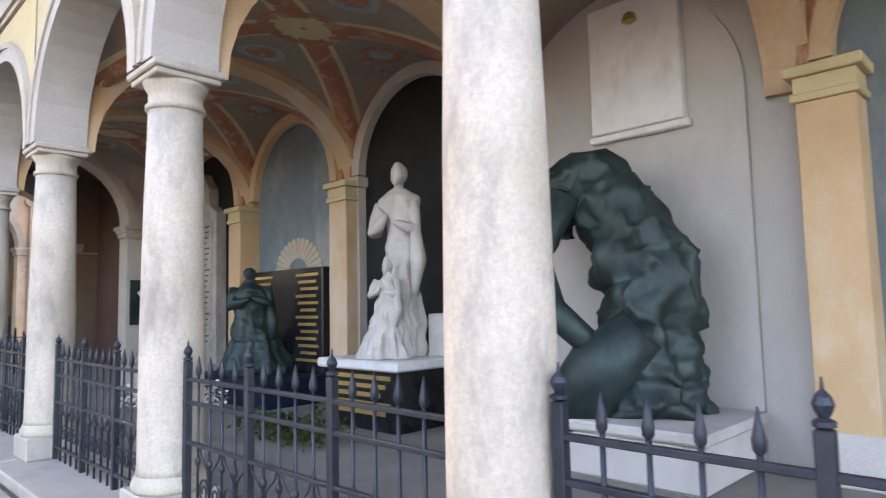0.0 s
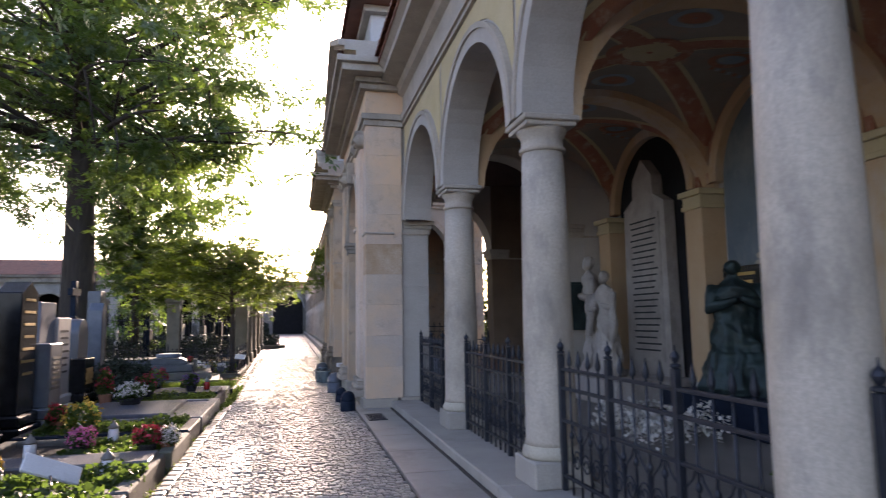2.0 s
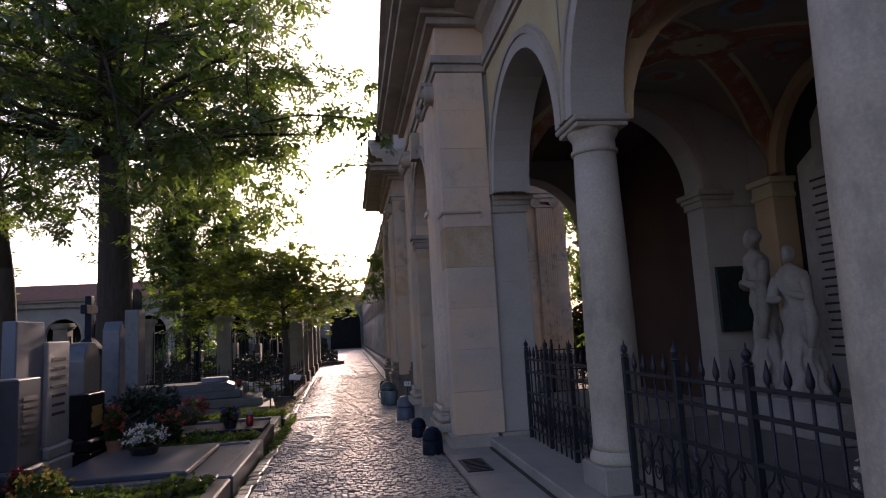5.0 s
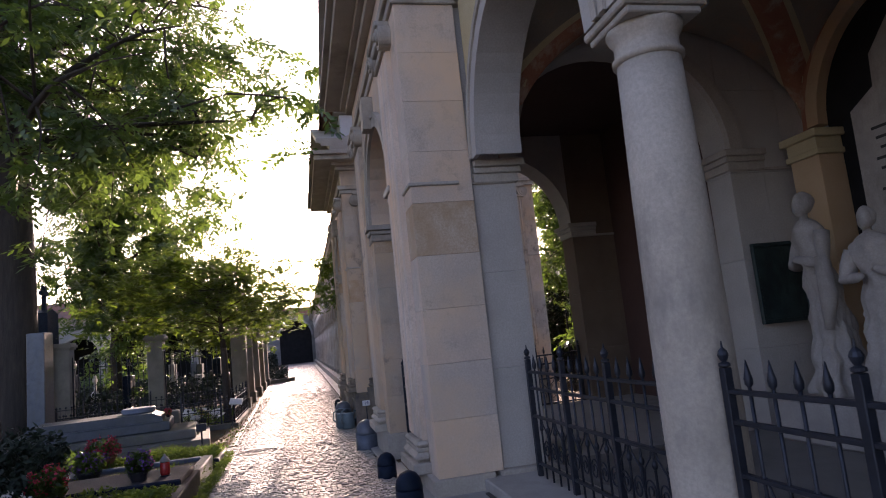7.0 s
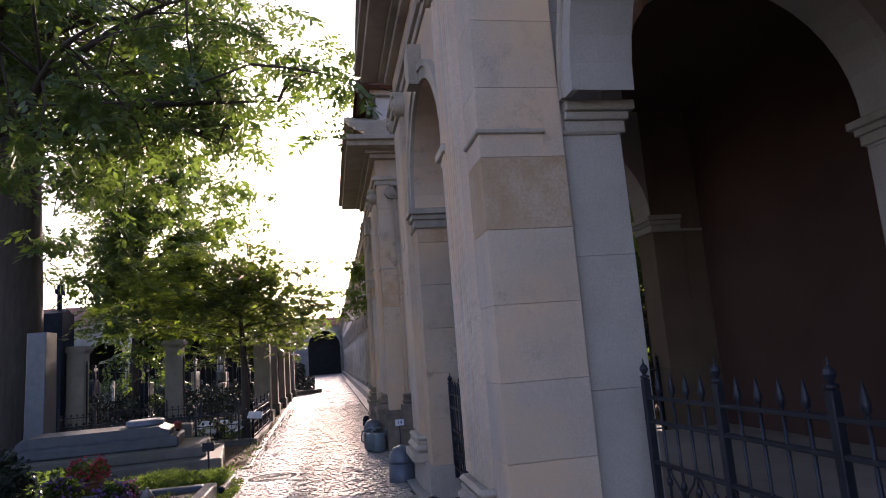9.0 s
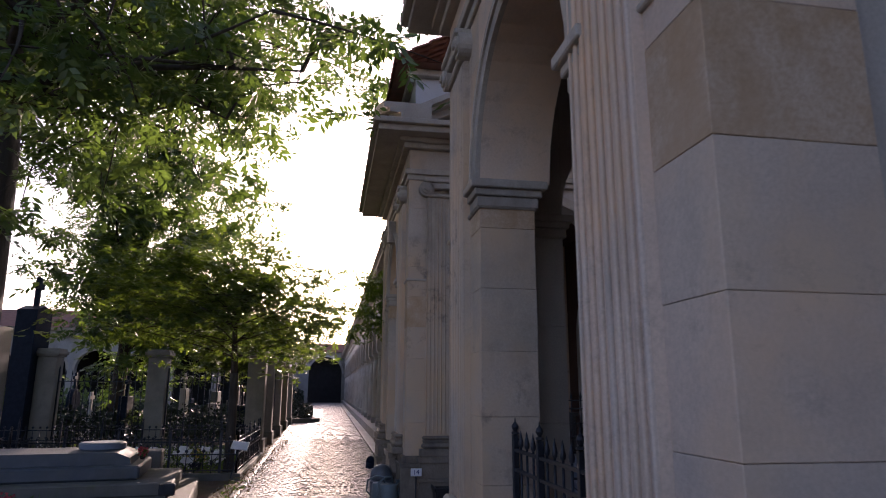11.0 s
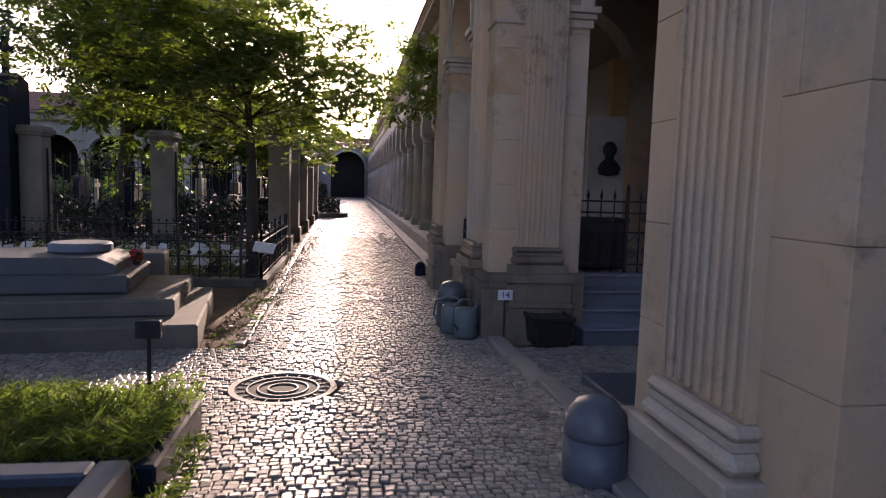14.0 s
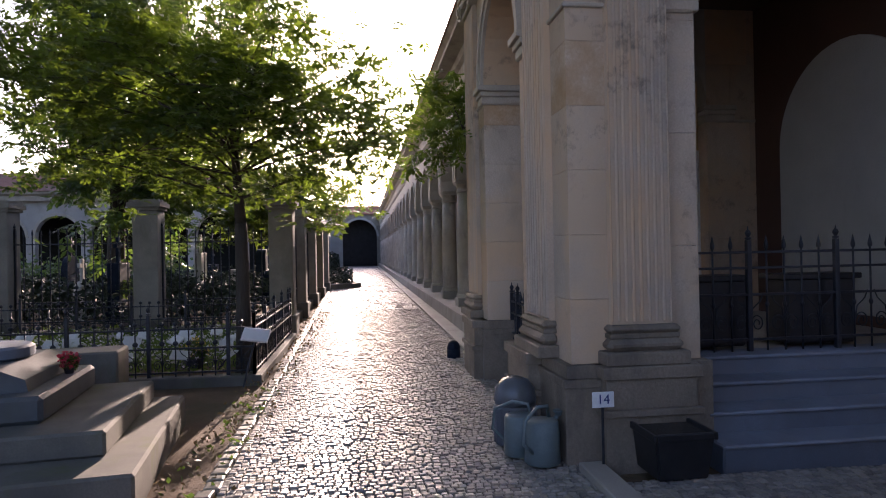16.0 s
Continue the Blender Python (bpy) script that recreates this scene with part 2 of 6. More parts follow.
ENAMEL = mat("white_enamel_plate", (0.72, 0.73, 0.74), (0.8, 0.8, 0.8), 12.0, (0.2, 0.35), grain=150, bump=0.03)
BLUEINK = mat("blue_enamel", (0.02, 0.04, 0.14), (0.03, 0.05, 0.18), 12.0, (0.25, 0.4), grain=150, bump=0.03)
PLASTICGREY = mat("grey_green_plastic", (0.1, 0.14, 0.15), (0.14, 0.19, 0.2), 9.0, (0.4, 0.6), grain=120, bump=0.05)
PLASTICBLACK = mat("black_plastic", (0.012, 0.012, 0.014), (0.025, 0.025, 0.028), 9.0, (0.4, 0.6), grain=120, bump=0.05)
TERRA = mat("terracotta_pot", (0.26, 0.11, 0.06), (0.34, 0.16, 0.09), 6.0, (0.7, 0.9), grain=100)
PETAL = {k: mat(k + "_petal", c, tuple(min(1, v * 1.25) for v in c), 20.0, (0.5, 0.7), grain=90, bump=0.0, island=0.25) for k, c in
         (("red", (0.42, 0.03, 0.05)), ("white", (0.62, 0.6, 0.55)), ("yellow", (0.6, 0.4, 0.05)), ("pink", (0.5, 0.12, 0.25)), ("purple", (0.13, 0.06, 0.2)))}
REDGLASS = mat("red_candle_glass", (0.35, 0.02, 0.02), (0.45, 0.04, 0.03), 9.0, (0.1, 0.2), grain=90, bump=0.0)
CASTIRON = mat("worn_cast_iron", (0.035, 0.032, 0.03), (0.06, 0.056, 0.05), 9.0, (0.7, 0.9), spec=0.15, grain=120, bump=0.3, depth=0.003)
RINGIRON = mat("rubbed_iron_ring", (0.16, 0.15, 0.135), (0.24, 0.225, 0.2), 9.0, (0.5, 0.7), grain=120, bump=0.3, depth=0.003)


# ---- building blocks ----
def thing(name, label="", category="", group="", kind="", at=(0, 0, 0)):
    ob = new(name)
    ob.location = at
    return tagged(ob, label, category, group, kind)


def finish(bm, name, smooth=False):
    me = bpy.data.meshes.new(name)
    bmesh.ops.recalc_face_normals(bm, faces=bm.faces)
    bm.to_mesh(me)
    bm.free()
    if smooth:
        for p in me.polygons:
            p.use_smooth = True
    return me


def part(name, bm, material, parent=None, label="", smooth=False):
    me = bm if isinstance(bm, bpy.types.Mesh) else finish(bm, name, smooth)
    if not me.materials:
        me.materials.append(material)
    ob = new(name, me)
    if parent:
        ob.parent = parent
    return tagged(ob, label)


def box(x0, x1, y0, y1, z0, z1, bevel=0.0, bm=None):
    bm = bm or bmesh.new()
    m = Matrix.Translation(((x0 + x1) / 2, (y0 + y1) / 2, (z0 + z1) / 2)) @ Matrix.Diagonal((abs(x1 - x0), abs(y1 - y0), abs(z1 - z0), 1))
    vs = bmesh.ops.create_cube(bm, size=1, matrix=m)["verts"]
    if bevel:
        es = list({e for v in vs for e in v.link_edges})
        bmesh.ops.bevel(bm, geom=es, offset=bevel, segments=1, affect="EDGES")
    return bm


def prism(profile, a, b, axis="x", bm=None):
    """Sweep the outline (v, z) from a to b along the axis."""
    bm = bm or bmesh.new()
    ends = []
    for u in (a, b):
        ends.append([bm.verts.new((u, v, z) if axis == "x" else (v, u, z)) for v, z in profile])
    n = len(profile)
    for i in range(n):
        bm.faces.new((ends[0][i], ends[0][(i + 1) % n], ends[1][(i + 1) % n], ends[1][i]))
    bm.faces.new(ends[0])
    bm.faces.new(list(reversed(ends[1])))
    return bm


def ring_molding(steps, x0, x1, y0, y1, bm=None):
    """Stacked slabs round a block: each step is (z0, z1, overhang)."""
    bm = bm or bmesh.new()
    for z0, z1, o in steps:
        box(x0 - o, x1 + o, y0 - o, y1 + o, z0, z1, 0.006, bm)
    return bm


def lathe(profile, segs=24, at=(0, 0, 0), bm=None):
    bm = bm or bmesh.new()
    rings = []
    for r, z in profile:
        rings.append([bm.verts.new((at[0] + r * math.cos(2 * math.pi * k / segs), at[1] + r * math.sin(2 * math.pi * k / segs), at[2] + z)) for k in range(segs)])
    for a, b in zip(rings, rings[1:]):
        for k in range(segs):
            bm.faces.new((a[k], a[(k + 1) % segs], b[(k + 1) % segs], b[k]))
    bm.faces.new(list(reversed(rings[0])))
    bm.faces.new(rings[-1])
    return bm


def hoop(r0, r1, z0, z1, segs=40, at=(0, 0, 0)):
    """A flat raised ring, open in the middle."""
    bm = bmesh.new()
    rings = [[bm.verts.new((at[0] + r * math.cos(2 * math.pi * k / segs), at[1] + r * math.sin(2 * math.pi * k / segs), at[2] + z)) for k in range(segs)]
             for r, z in ((r1, z0), (r1 - 0.006, z1), (r0 + 0.006, z1), (r0, z0))]
    for a, b in zip(rings, rings[1:] + rings[:1]):
        for k in range(segs):
            bm.faces.new((a[k], a[(k + 1) % segs], b[(k + 1) % segs], b[k]))
    return bm


def tube(points, radii, segs=8, bm=None):
    """A round bar or limb along points."""
    bm = bm or bmesh.new()
    pts = [Vector(p) for p in points]
    if isinstance(radii, (int, float)):
        radii = [radii] * len(pts)
    rings = []
    side = None
    for i, p in enumerate(pts):
        d = (pts[min(i + 1, len(pts) - 1)] - pts[max(i - 1, 0)]).normalized()
        if side is None:
            side = d.cross(Vector((0, 0, 1)) if abs(d.z) < 0.9 else Vector((1, 0, 0))).normalized()
        side = (side - d * side.dot(d)).normalized()
        up = d.cross(side)
        rings.append([bm.verts.new(p + radii[i] * (math.cos(2 * math.pi * k / segs) * side + math.sin(2 * math.pi * k / segs) * up)) for k in range(segs)])
    for a, b in zip(rings, rings[1:]):
        for k in range(segs):
            bm.faces.new((a[k], a[(k + 1) % segs], b[(k + 1) % segs], b[k]))
    bm.faces.new(list(reversed(rings[0])))
    bm.faces.new(rings[-1])
    return bm


def arch_fill(c, r, zs, zt, v0, v1, axis="x", n=20, bm=None):
    """The wall over a round opening: from the arch of radius r about (c, zs) up to zt."""
    bm = bm or bmesh.new()
    low, top = [], []
    for k in range(n + 1):
        a = math.pi * k / n
        u, z = c - r * math.cos(a), zs + r * math.sin(a)
        low.append([bm.verts.new((u, v, z) if axis == "x" else (v, u, z)) for v in (v0, v1)])
        top.append([bm.verts.new((u, v, zt) if axis == "x" else (v, u, zt)) for v in (v0, v1)])
    for k in range(n):
        for j in (0, 1):
            bm.faces.new((low[k][j], low[k + 1][j], top[k + 1][j], top[k][j]))
        bm.faces.new((low[k][0], low[k][1], low[k + 1][1], low[k + 1][0]))
        bm.faces.new((top[k][0], top[k][1], top[k + 1][1], top[k + 1][0]))
    return bm


def archivolt(c, r0, r1, zs, v0, v1, axis="x", n=20, bm=None):
    bm = bm or bmesh.new()
    rows = []
    for k in range(n + 1):
        a = math.pi * k / n
        row = []
        for r, v in ((r0, v0), (r1, v0), (r1, v1), (r0, v1)):
            u, z = c - r * math.cos(a), zs + r * math.sin(a)
            row.append(bm.verts.new((u, v, z) if axis == "x" else (v, u, z)))
        rows.append(row)
    for a, b in zip(rows, rows[1:]):
        for j in range(4):
            bm.faces.new((a[j], a[(j + 1) % 4], b[(j + 1) % 4], b[j]))
    bm.faces.new(rows[0])
    bm.faces.new(list(reversed(rows[-1])))
    return bm


def ground_z(x):
    return -0.36 * min(1.0, max(0.0, (-12.5 - x) / 7.0))


BLOCKS = random.Random(5)


def ashlar(parent, x0, x1, y0, y1, z0, z1, course=0.47, ochre=(), stone=SAND):
    """A pier of dressed blocks laid in courses, each block its own piece."""
    n = max(1, round((z1 - z0) / course))
    h = (z1 - z0) / n
    for i in range(n):
        za, zb = z0 + i * h, z0 + (i + 1) * h
        lx, ly = x1 - x0, y1 - y0
        if max(lx, ly) < 0.75:
            cuts = [0, 1]
        else:
            cuts = [0, (0.4, 0.62)[i % 2] + BLOCKS.uniform(-0.06, 0.06), 1]
        for k, (a, b) in enumerate(zip(cuts, cuts[1:])):
            j = [BLOCKS.uniform(-0.0012, 0.0012) for _ in range(2)]
            if lx >= ly:
                bm = box(x0 + a * lx + 0.001, x0 + b * lx - 0.001, y0 + j[0], y1 + j[1], za + 0.001, zb - 0.001, 0.003)
            else:
                bm = box(x0 + j[0], x1 + j[1], y0 + a * ly + 0.001, y0 + b * ly - 0.001, za + 0.001, zb - 0.001, 0.003)
            part("stone_block", bm, OCHRESTONE if (i, k) in ochre else stone, parent)


# ---- ground ----
bm = bmesh.new()
xs = [300, 60, 20, -12.5, -14, -16, -18, -19.5, -40, -80, -400]
rows = [[bm.verts.new((x, y, ground_z(x) - 0.05)) for y in (-400, -60, -12, -4, 0, 1.2, 6, 12, 60, 400)] for x in xs]
for a, b in zip(rows, rows[1:]):
    for k in range(len(a) - 1):
        bm.faces.new((a[k], a[k + 1], b[k + 1], b[k]))
tagged(part("ground", bm, SOIL), "bare brown soil between the graves", "ground", kind="structure")

# ---- colonnade: columns, arches, vault, back wall ----
BAY = 2.75
COLS = [4.05, 1.3, -1.45, -4.2, -6.95, -9.7]
SPRING = 3.0
YC = 1.75


def column():
    c = thing("column", "round pale sandstone column with moulded capital and worn yellowish foot", "column", "arcade columns")
    part("plinth", box(-0.23, 0.23, -0.23, 0.23, 0.0, 0.2, 0.012), LEDGE, c)
    part("base", lathe([(0.222, 0.2), (0.232, 0.22), (0.232, 0.245), (0.222, 0.27), (0.212, 0.285), (0.21, 0.3)], 28), COLBASE, c, smooth=True)
    part("shaft", lathe([(0.207, 0.3), (0.2, 0.34), (0.2, 0.62), (0.198, 1.2), (0.188, 1.9), (0.17, 2.62)], 28), COLUMN, c, smooth=True)
    part("necking", lathe([(0.17, 2.62), (0.19, 2.63), (0.19, 2.655), (0.172, 2.665), (0.172, 2.74), (0.198, 2.78), (0.208, 2.81)], 28), COLUMN, c, smooth=True)
    bm = box(-0.215, 0.215, -0.215, 0.215, 2.81, 2.85, 0.008)
    box(-0.238, 0.238, -0.238, 0.238, 2.85, 2.9, 0.01, bm)
    part("abacus", bm, TRIM, c)
    return c


first = column()
first.location = (COLS[0], YC, 0.1)
for x in COLS[1:]:
    copy_thing(first, pose(x, YC, 0.1))
wall = thing("wall_arcade", "arcade wall of round arches with ochre spandrels", "wall", kind="structure")
tops = COLS + [-12.45]
for a, b in zip(tops, tops[1:]):
    c = (a + b) / 2
    r = (a - b) / 2 - 0.2
    bm = arch_fill(c, r, SPRING, 4.62, YC - 0.2, YC + 0.2)
    part("arch", bm, ARCHWHITE, wall)
    part("archivolt", archivolt(c, r - 0.004, r + 0.16, SPRING, YC - 0.245, YC - 0.2), ARCHWHITE, wall)
    part("archivolt_edge", archivolt(c, r + 0.13, r + 0.19, SPRING, YC - 0.265, YC - 0.2), TRIM, wall)
    part("spandrel", arch_fill(c, r + 0.17, SPRING + 0.05, 4.6, YC - 0.208, YC - 0.19), YELLOW, wall, "ochre yellow plaster spandrel")
for x in COLS:
    part("springer", box(x - 0.2, x + 0.2, YC - 0.2, YC + 0.2, SPRING, 4.62, 0.004), ARCHWHITE, wall)
ent = [(YC + 0.2, 4.62), (YC - 0.24, 4.62), (YC - 0.24, 4.68), (YC - 0.27, 4.68), (YC - 0.27, 4.8), (YC - 0.22, 4.8), (YC - 0.22, 5.12), (YC - 0.3, 5.17),
       (YC - 0.34, 5.27), (YC - 0.6, 5.33), (YC - 0.6, 5.42), (YC - 0.68, 5.5), (YC - 0.68, 5.54), (YC + 0.2, 5.54)]
part("entablature", prism(ent, 6.0, -12.47), TRIM, wall)


def tile_roof(name, x0, x1, y0, y1, z0, z1, parent=None):
    """Rows of half-round clay tiles running up the slope from (y0, z0) to (y1, z1)."""
    ln = math.hypot(y1 - y0, z1 - z0)
    n = max(2, round(abs(x1 - x0) / 0.2))
    verts, faces = [], []
    for i in range(n):
        cx = x0 + (x1 - x0) * (i + 0.5) / n
        for s in range(int(ln / 0.34) + 1):
            t0, t1 = s * 0.34 / ln, min(1.0, (s + 1.12) * 0.34 / ln)
            base = len(verts)
            for t, w, lift in ((t0, 0.105, 0.05), (t1, 0.09, 0.02)):
                for k in range(6):
                    a = math.pi * k / 5
                    verts.append((cx + w * math.cos(a), y0 + (y1 - y0) * t, z0 + (z1 - z0) * t + lift + 0.07 * math.sin(a)))
            for k in range(5):
                faces.append((base + k, base + k + 1, base + 7 + k, base + 6 + k))
            faces.append(tuple(base + k for k in range(6)))
    me = bpy.data.meshes.new(name)
    me.from_pydata(verts, [], faces)
    return tagged(part(name, me, TILE, parent), kind="stuff")


roof = thing("roof", "red clay tile roof over the arcade", "roof", kind="structure")
part("roof_deck", prism([(1.05, 5.545), (3.4, 6.5), (5.6, 5.6), (5.6, 5.5), (1.05, 5.5)], 6.0, -12.47), TILE, roof)
tile_roof("tiles", 6.0, -12.4, 1.0, 3.4, 5.55, 6.53, roof)

YB = 5.0
walls = thing("wall_back", "back wall of the arcade with painted bays", "wall", kind="structure")
part("masonry", box(6.0, -12.5, YB + 0.35, YB + 0.7, 0.1, 5.5), GREYWALL, walls)
fl = part("floor_arcade", box(6.0, -12.5, 2.0, YB + 0.35, -0.2, 0.14), mat("dusty_arcade_floor", (0.17, 0.155, 0.135), (0.25, 0.23, 0.2), 1.5, (0.6, 0.85), stain=(0.11, 0.1, 0.085), grain=70))
tagged(fl, "grey stone floor inside the arcade", "floor", kind="structure")
ledge = thing("ledge", "low stone kerb step carrying the columns", "kerb", kind="structure")
for i in range(10):
    part("kerb_stone", box(6.0 - i * 1.85 + 0.003, 6.0 - (i + 1) * 1.85 - 0.003 + 0.0, 1.3, 2.0, -0.2, 0.1 + 0.002 * (i % 3), 0.012), LEDGE, ledge)
# groined vault, one mesh
bm = bmesh.new()
for a, b in zip(tops, tops[1:]):
    c, hx, y0, y1 = (a + b) / 2, (a - b) / 2, YC + 0.19, YB + 0.36
    N = 26
    grid = []
    for i in range(N + 1):
        row = []
        for j in range(N + 1):
            p, q = 2 * i / N - 1, 2 * j / N - 1
            h = 1.3 * max(math.sqrt(max(0, 1 - p * p)), math.sqrt(max(0, 1 - q * q)))
            row.append(bm.verts.new((c + hx * p, (y0 + y1) / 2 + (y1 - y0) / 2 * q, SPRING + 0.05 + h)))
        grid.append(row)
    for i in range(N):
        for j in range(N):
            f = bm.faces.new((grid[i][j], grid[i + 1][j], grid[i + 1][j + 1], grid[i][j + 1]))
    def dome(p, q, drop=0.006):
        h = 1.3 * max(math.sqrt(max(0, 1 - p * p)), math.sqrt(max(0, 1 - q * q)))
        return bm.verts.new((c + hx * p, (y0 + y1) / 2 + (y1 - y0) / 2 * q, SPRING + 0.05 + h - drop))
    def ribbon(rows_, index):
        vs = [[dome(p, q, d) for p, q, d in r] for r in rows_]
        for ra, rb in zip(vs, vs[1:]):
            for k in range(len(ra) - 1):
                bm.faces.new((ra[k], ra[k + 1], rb[k + 1], rb[k])).material_index = index
    for sg in (1, -1):
        for w, index, drop in ((0.085, 4, 0.005), (0.06, 1, 0.01)):
            ts = [-0.97 + 1.94 * k / 40 for k in range(41)]
            ribbon([[(max(-1, min(1, t + o)), sg * max(-1, min(1, t - o)), drop) for o in (-w, -w / 2, 0, w / 2, w)] for t in ts], index)
    for cp, cq, r0, r1, index in ((0, 0, 0.2, 0.27, 1), (0, 0, 0.02, 0.17, 4), (0, 0.62, 0.1, 0.15, 1), (0, -0.62, 0.1, 0.15, 1), (0.62, 0, 0.1, 0.15, 2), (-0.62, 0, 0.1, 0.15, 2), (0, 0.62, 0.01, 0.085, 2), (0, -0.62, 0.01, 0.085, 2), (0.62, 0, 0.01, 0.085, 1), (-0.62, 0, 0.01, 0.085, 1)):
        ribbon([[(cp + r * math.cos(a), cq + r * math.sin(a) * 1.1, 0.012) for r in (r0, (r0 + r1) / 2, r1)] for a in [2 * math.pi * k / 24 for k in range(25)]], index)
    for sg in (1, -1):
        for k in range(7):
            t = 0.55 + 0.055 * k
            for u in (-0.22, 0.22):
                ribbon([[(u * t * 1.4 - 0.02, sg * t, 0.009), (u * t * 1.4 + 0.02, sg * t, 0.009)], [(u * t * 1.4 - 0.02, sg * (t + 0.03), 0.009), (u * t * 1.4 + 0.02, sg * (t + 0.03), 0.009)]], 1 + k % 2)
vault_me = finish(bm, "ceiling", True)
for m_ in (VAULT, FRESCO_RED, FRESCO_BLUE, VAULT2, YELLOW):
    vault_me.materials.append(m_)
tagged(part("ceiling", vault_me, VAULT), "painted groin vault with cream and red ornament", "ceiling", kind="structure")
for x in tops[1:-1]:
    bm = archivolt((YC + YB + 0.56) / 2, 1.62, 1.84, 0, x - 0.17, x + 0.17, "y")
    bm.transform(Matrix.Translation((0, 0, SPRING - 0.02)) @ Matrix.Diagonal((1, 1, 0.79, 1)))
    rib = part("vault_rib", bm, ORANGE)
    tagged(rib, "ochre painted transverse arch between vault bays", "arch", "vault arches", "structure")
for x in [4.3, 1.6, -1.15, -4.08, -6.85, -9.65, -12.2]:
    p = thing("wall_pilaster", "flat ochre painted pilaster with moulded yellow capital", "pilaster", "back wall pilasters", "structure")
    part("shaft", box(x - 0.19, x + 0.19, YB, YB + 0.36, 0.14, 2.8, 0.006), ORANGE, p)
    part("foot", box(x - 0.21, x + 0.21, YB - 0.02, YB + 0.36, 0.14, 0.5, 0.01), GREYWALL, p)
    bm = box(x - 0.22, x + 0.22, YB - 0.03, YB + 0.36, 2.8, 2.86, 0.008)
    box(x - 0.2, x + 0.2, YB - 0.012, YB + 0.36, 2.86, 2.98, 0.004, bm)
    box(x - 0.25, x + 0.25, YB - 0.06, YB + 0.36, 2.98, 3.06, 0.01, bm)
    part("capital", bm, YELLOW, p)


def wall_arch(c, r, zs, y, z0, material, n=24):
    """A flat round-headed field on the back wall."""
    bm = bmesh.new()
    pts = [(c - r, z0), (c + r, z0)] + [(c + r * math.cos(math.pi * k / n), zs + r * math.sin(math.pi * k / n)) for k in range(n + 1)]
    fs = [[bm.verts.new((px, yy, pz)) for px, pz in pts] for yy in (y, YB + 0.36)]
    bm.faces.new(fs[0])
    for i in range(len(pts)):
        bm.faces.new((fs[0][i], fs[0][(i + 1) % len(pts)], fs[1][(i + 1) % len(pts)], fs[1][i]))
    return bm


BAYS = [(a + b) / 2 for a, b in zip(tops, tops[1:])]  # 2.68, -.08, -2.83, -5.58, -8.33, -11.08
for c, m_, nm in ((BAYS[1], BLUEWALL, "blue"), (BAYS[4], BLUEWALL, "blue"), (BAYS[3], DARKRECESS, "dark"), (BAYS[5], DARKRECESS, "dark"), (BAYS[0], GREYWALL, "g"), (BAYS[2], GREYWALL, "g")):
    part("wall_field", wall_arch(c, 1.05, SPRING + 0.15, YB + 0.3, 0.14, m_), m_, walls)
    if nm != "g":
        part("arch_border", archivolt(c, 1.05, 1.2, SPRING + 0.15, YB + 0.18, YB + 0.36), ARCHWHITE if c == BAYS[3] else ORANGE, walls)
        part("arch_edge", archivolt(c, 1.2, 1.3, SPRING + 0.15, YB + 0.22, YB + 0.36), FRESCO_RED, walls)
for s in (-1, 1):
    part("niche_jamb", box(BAYS[3] + s * 1.05, BAYS[3] + s * 1.17, YB + 0.18, YB + 0.36, 0.5, 2.98, 0.004), ARCHWHITE, walls)
    part("niche_impost", box(BAYS[3] + s * 1.0, BAYS[3] + s * 1.2, YB + 0.12, YB + 0.36, 2.98, 3.12, 0.01), ARCHWHITE, walls)


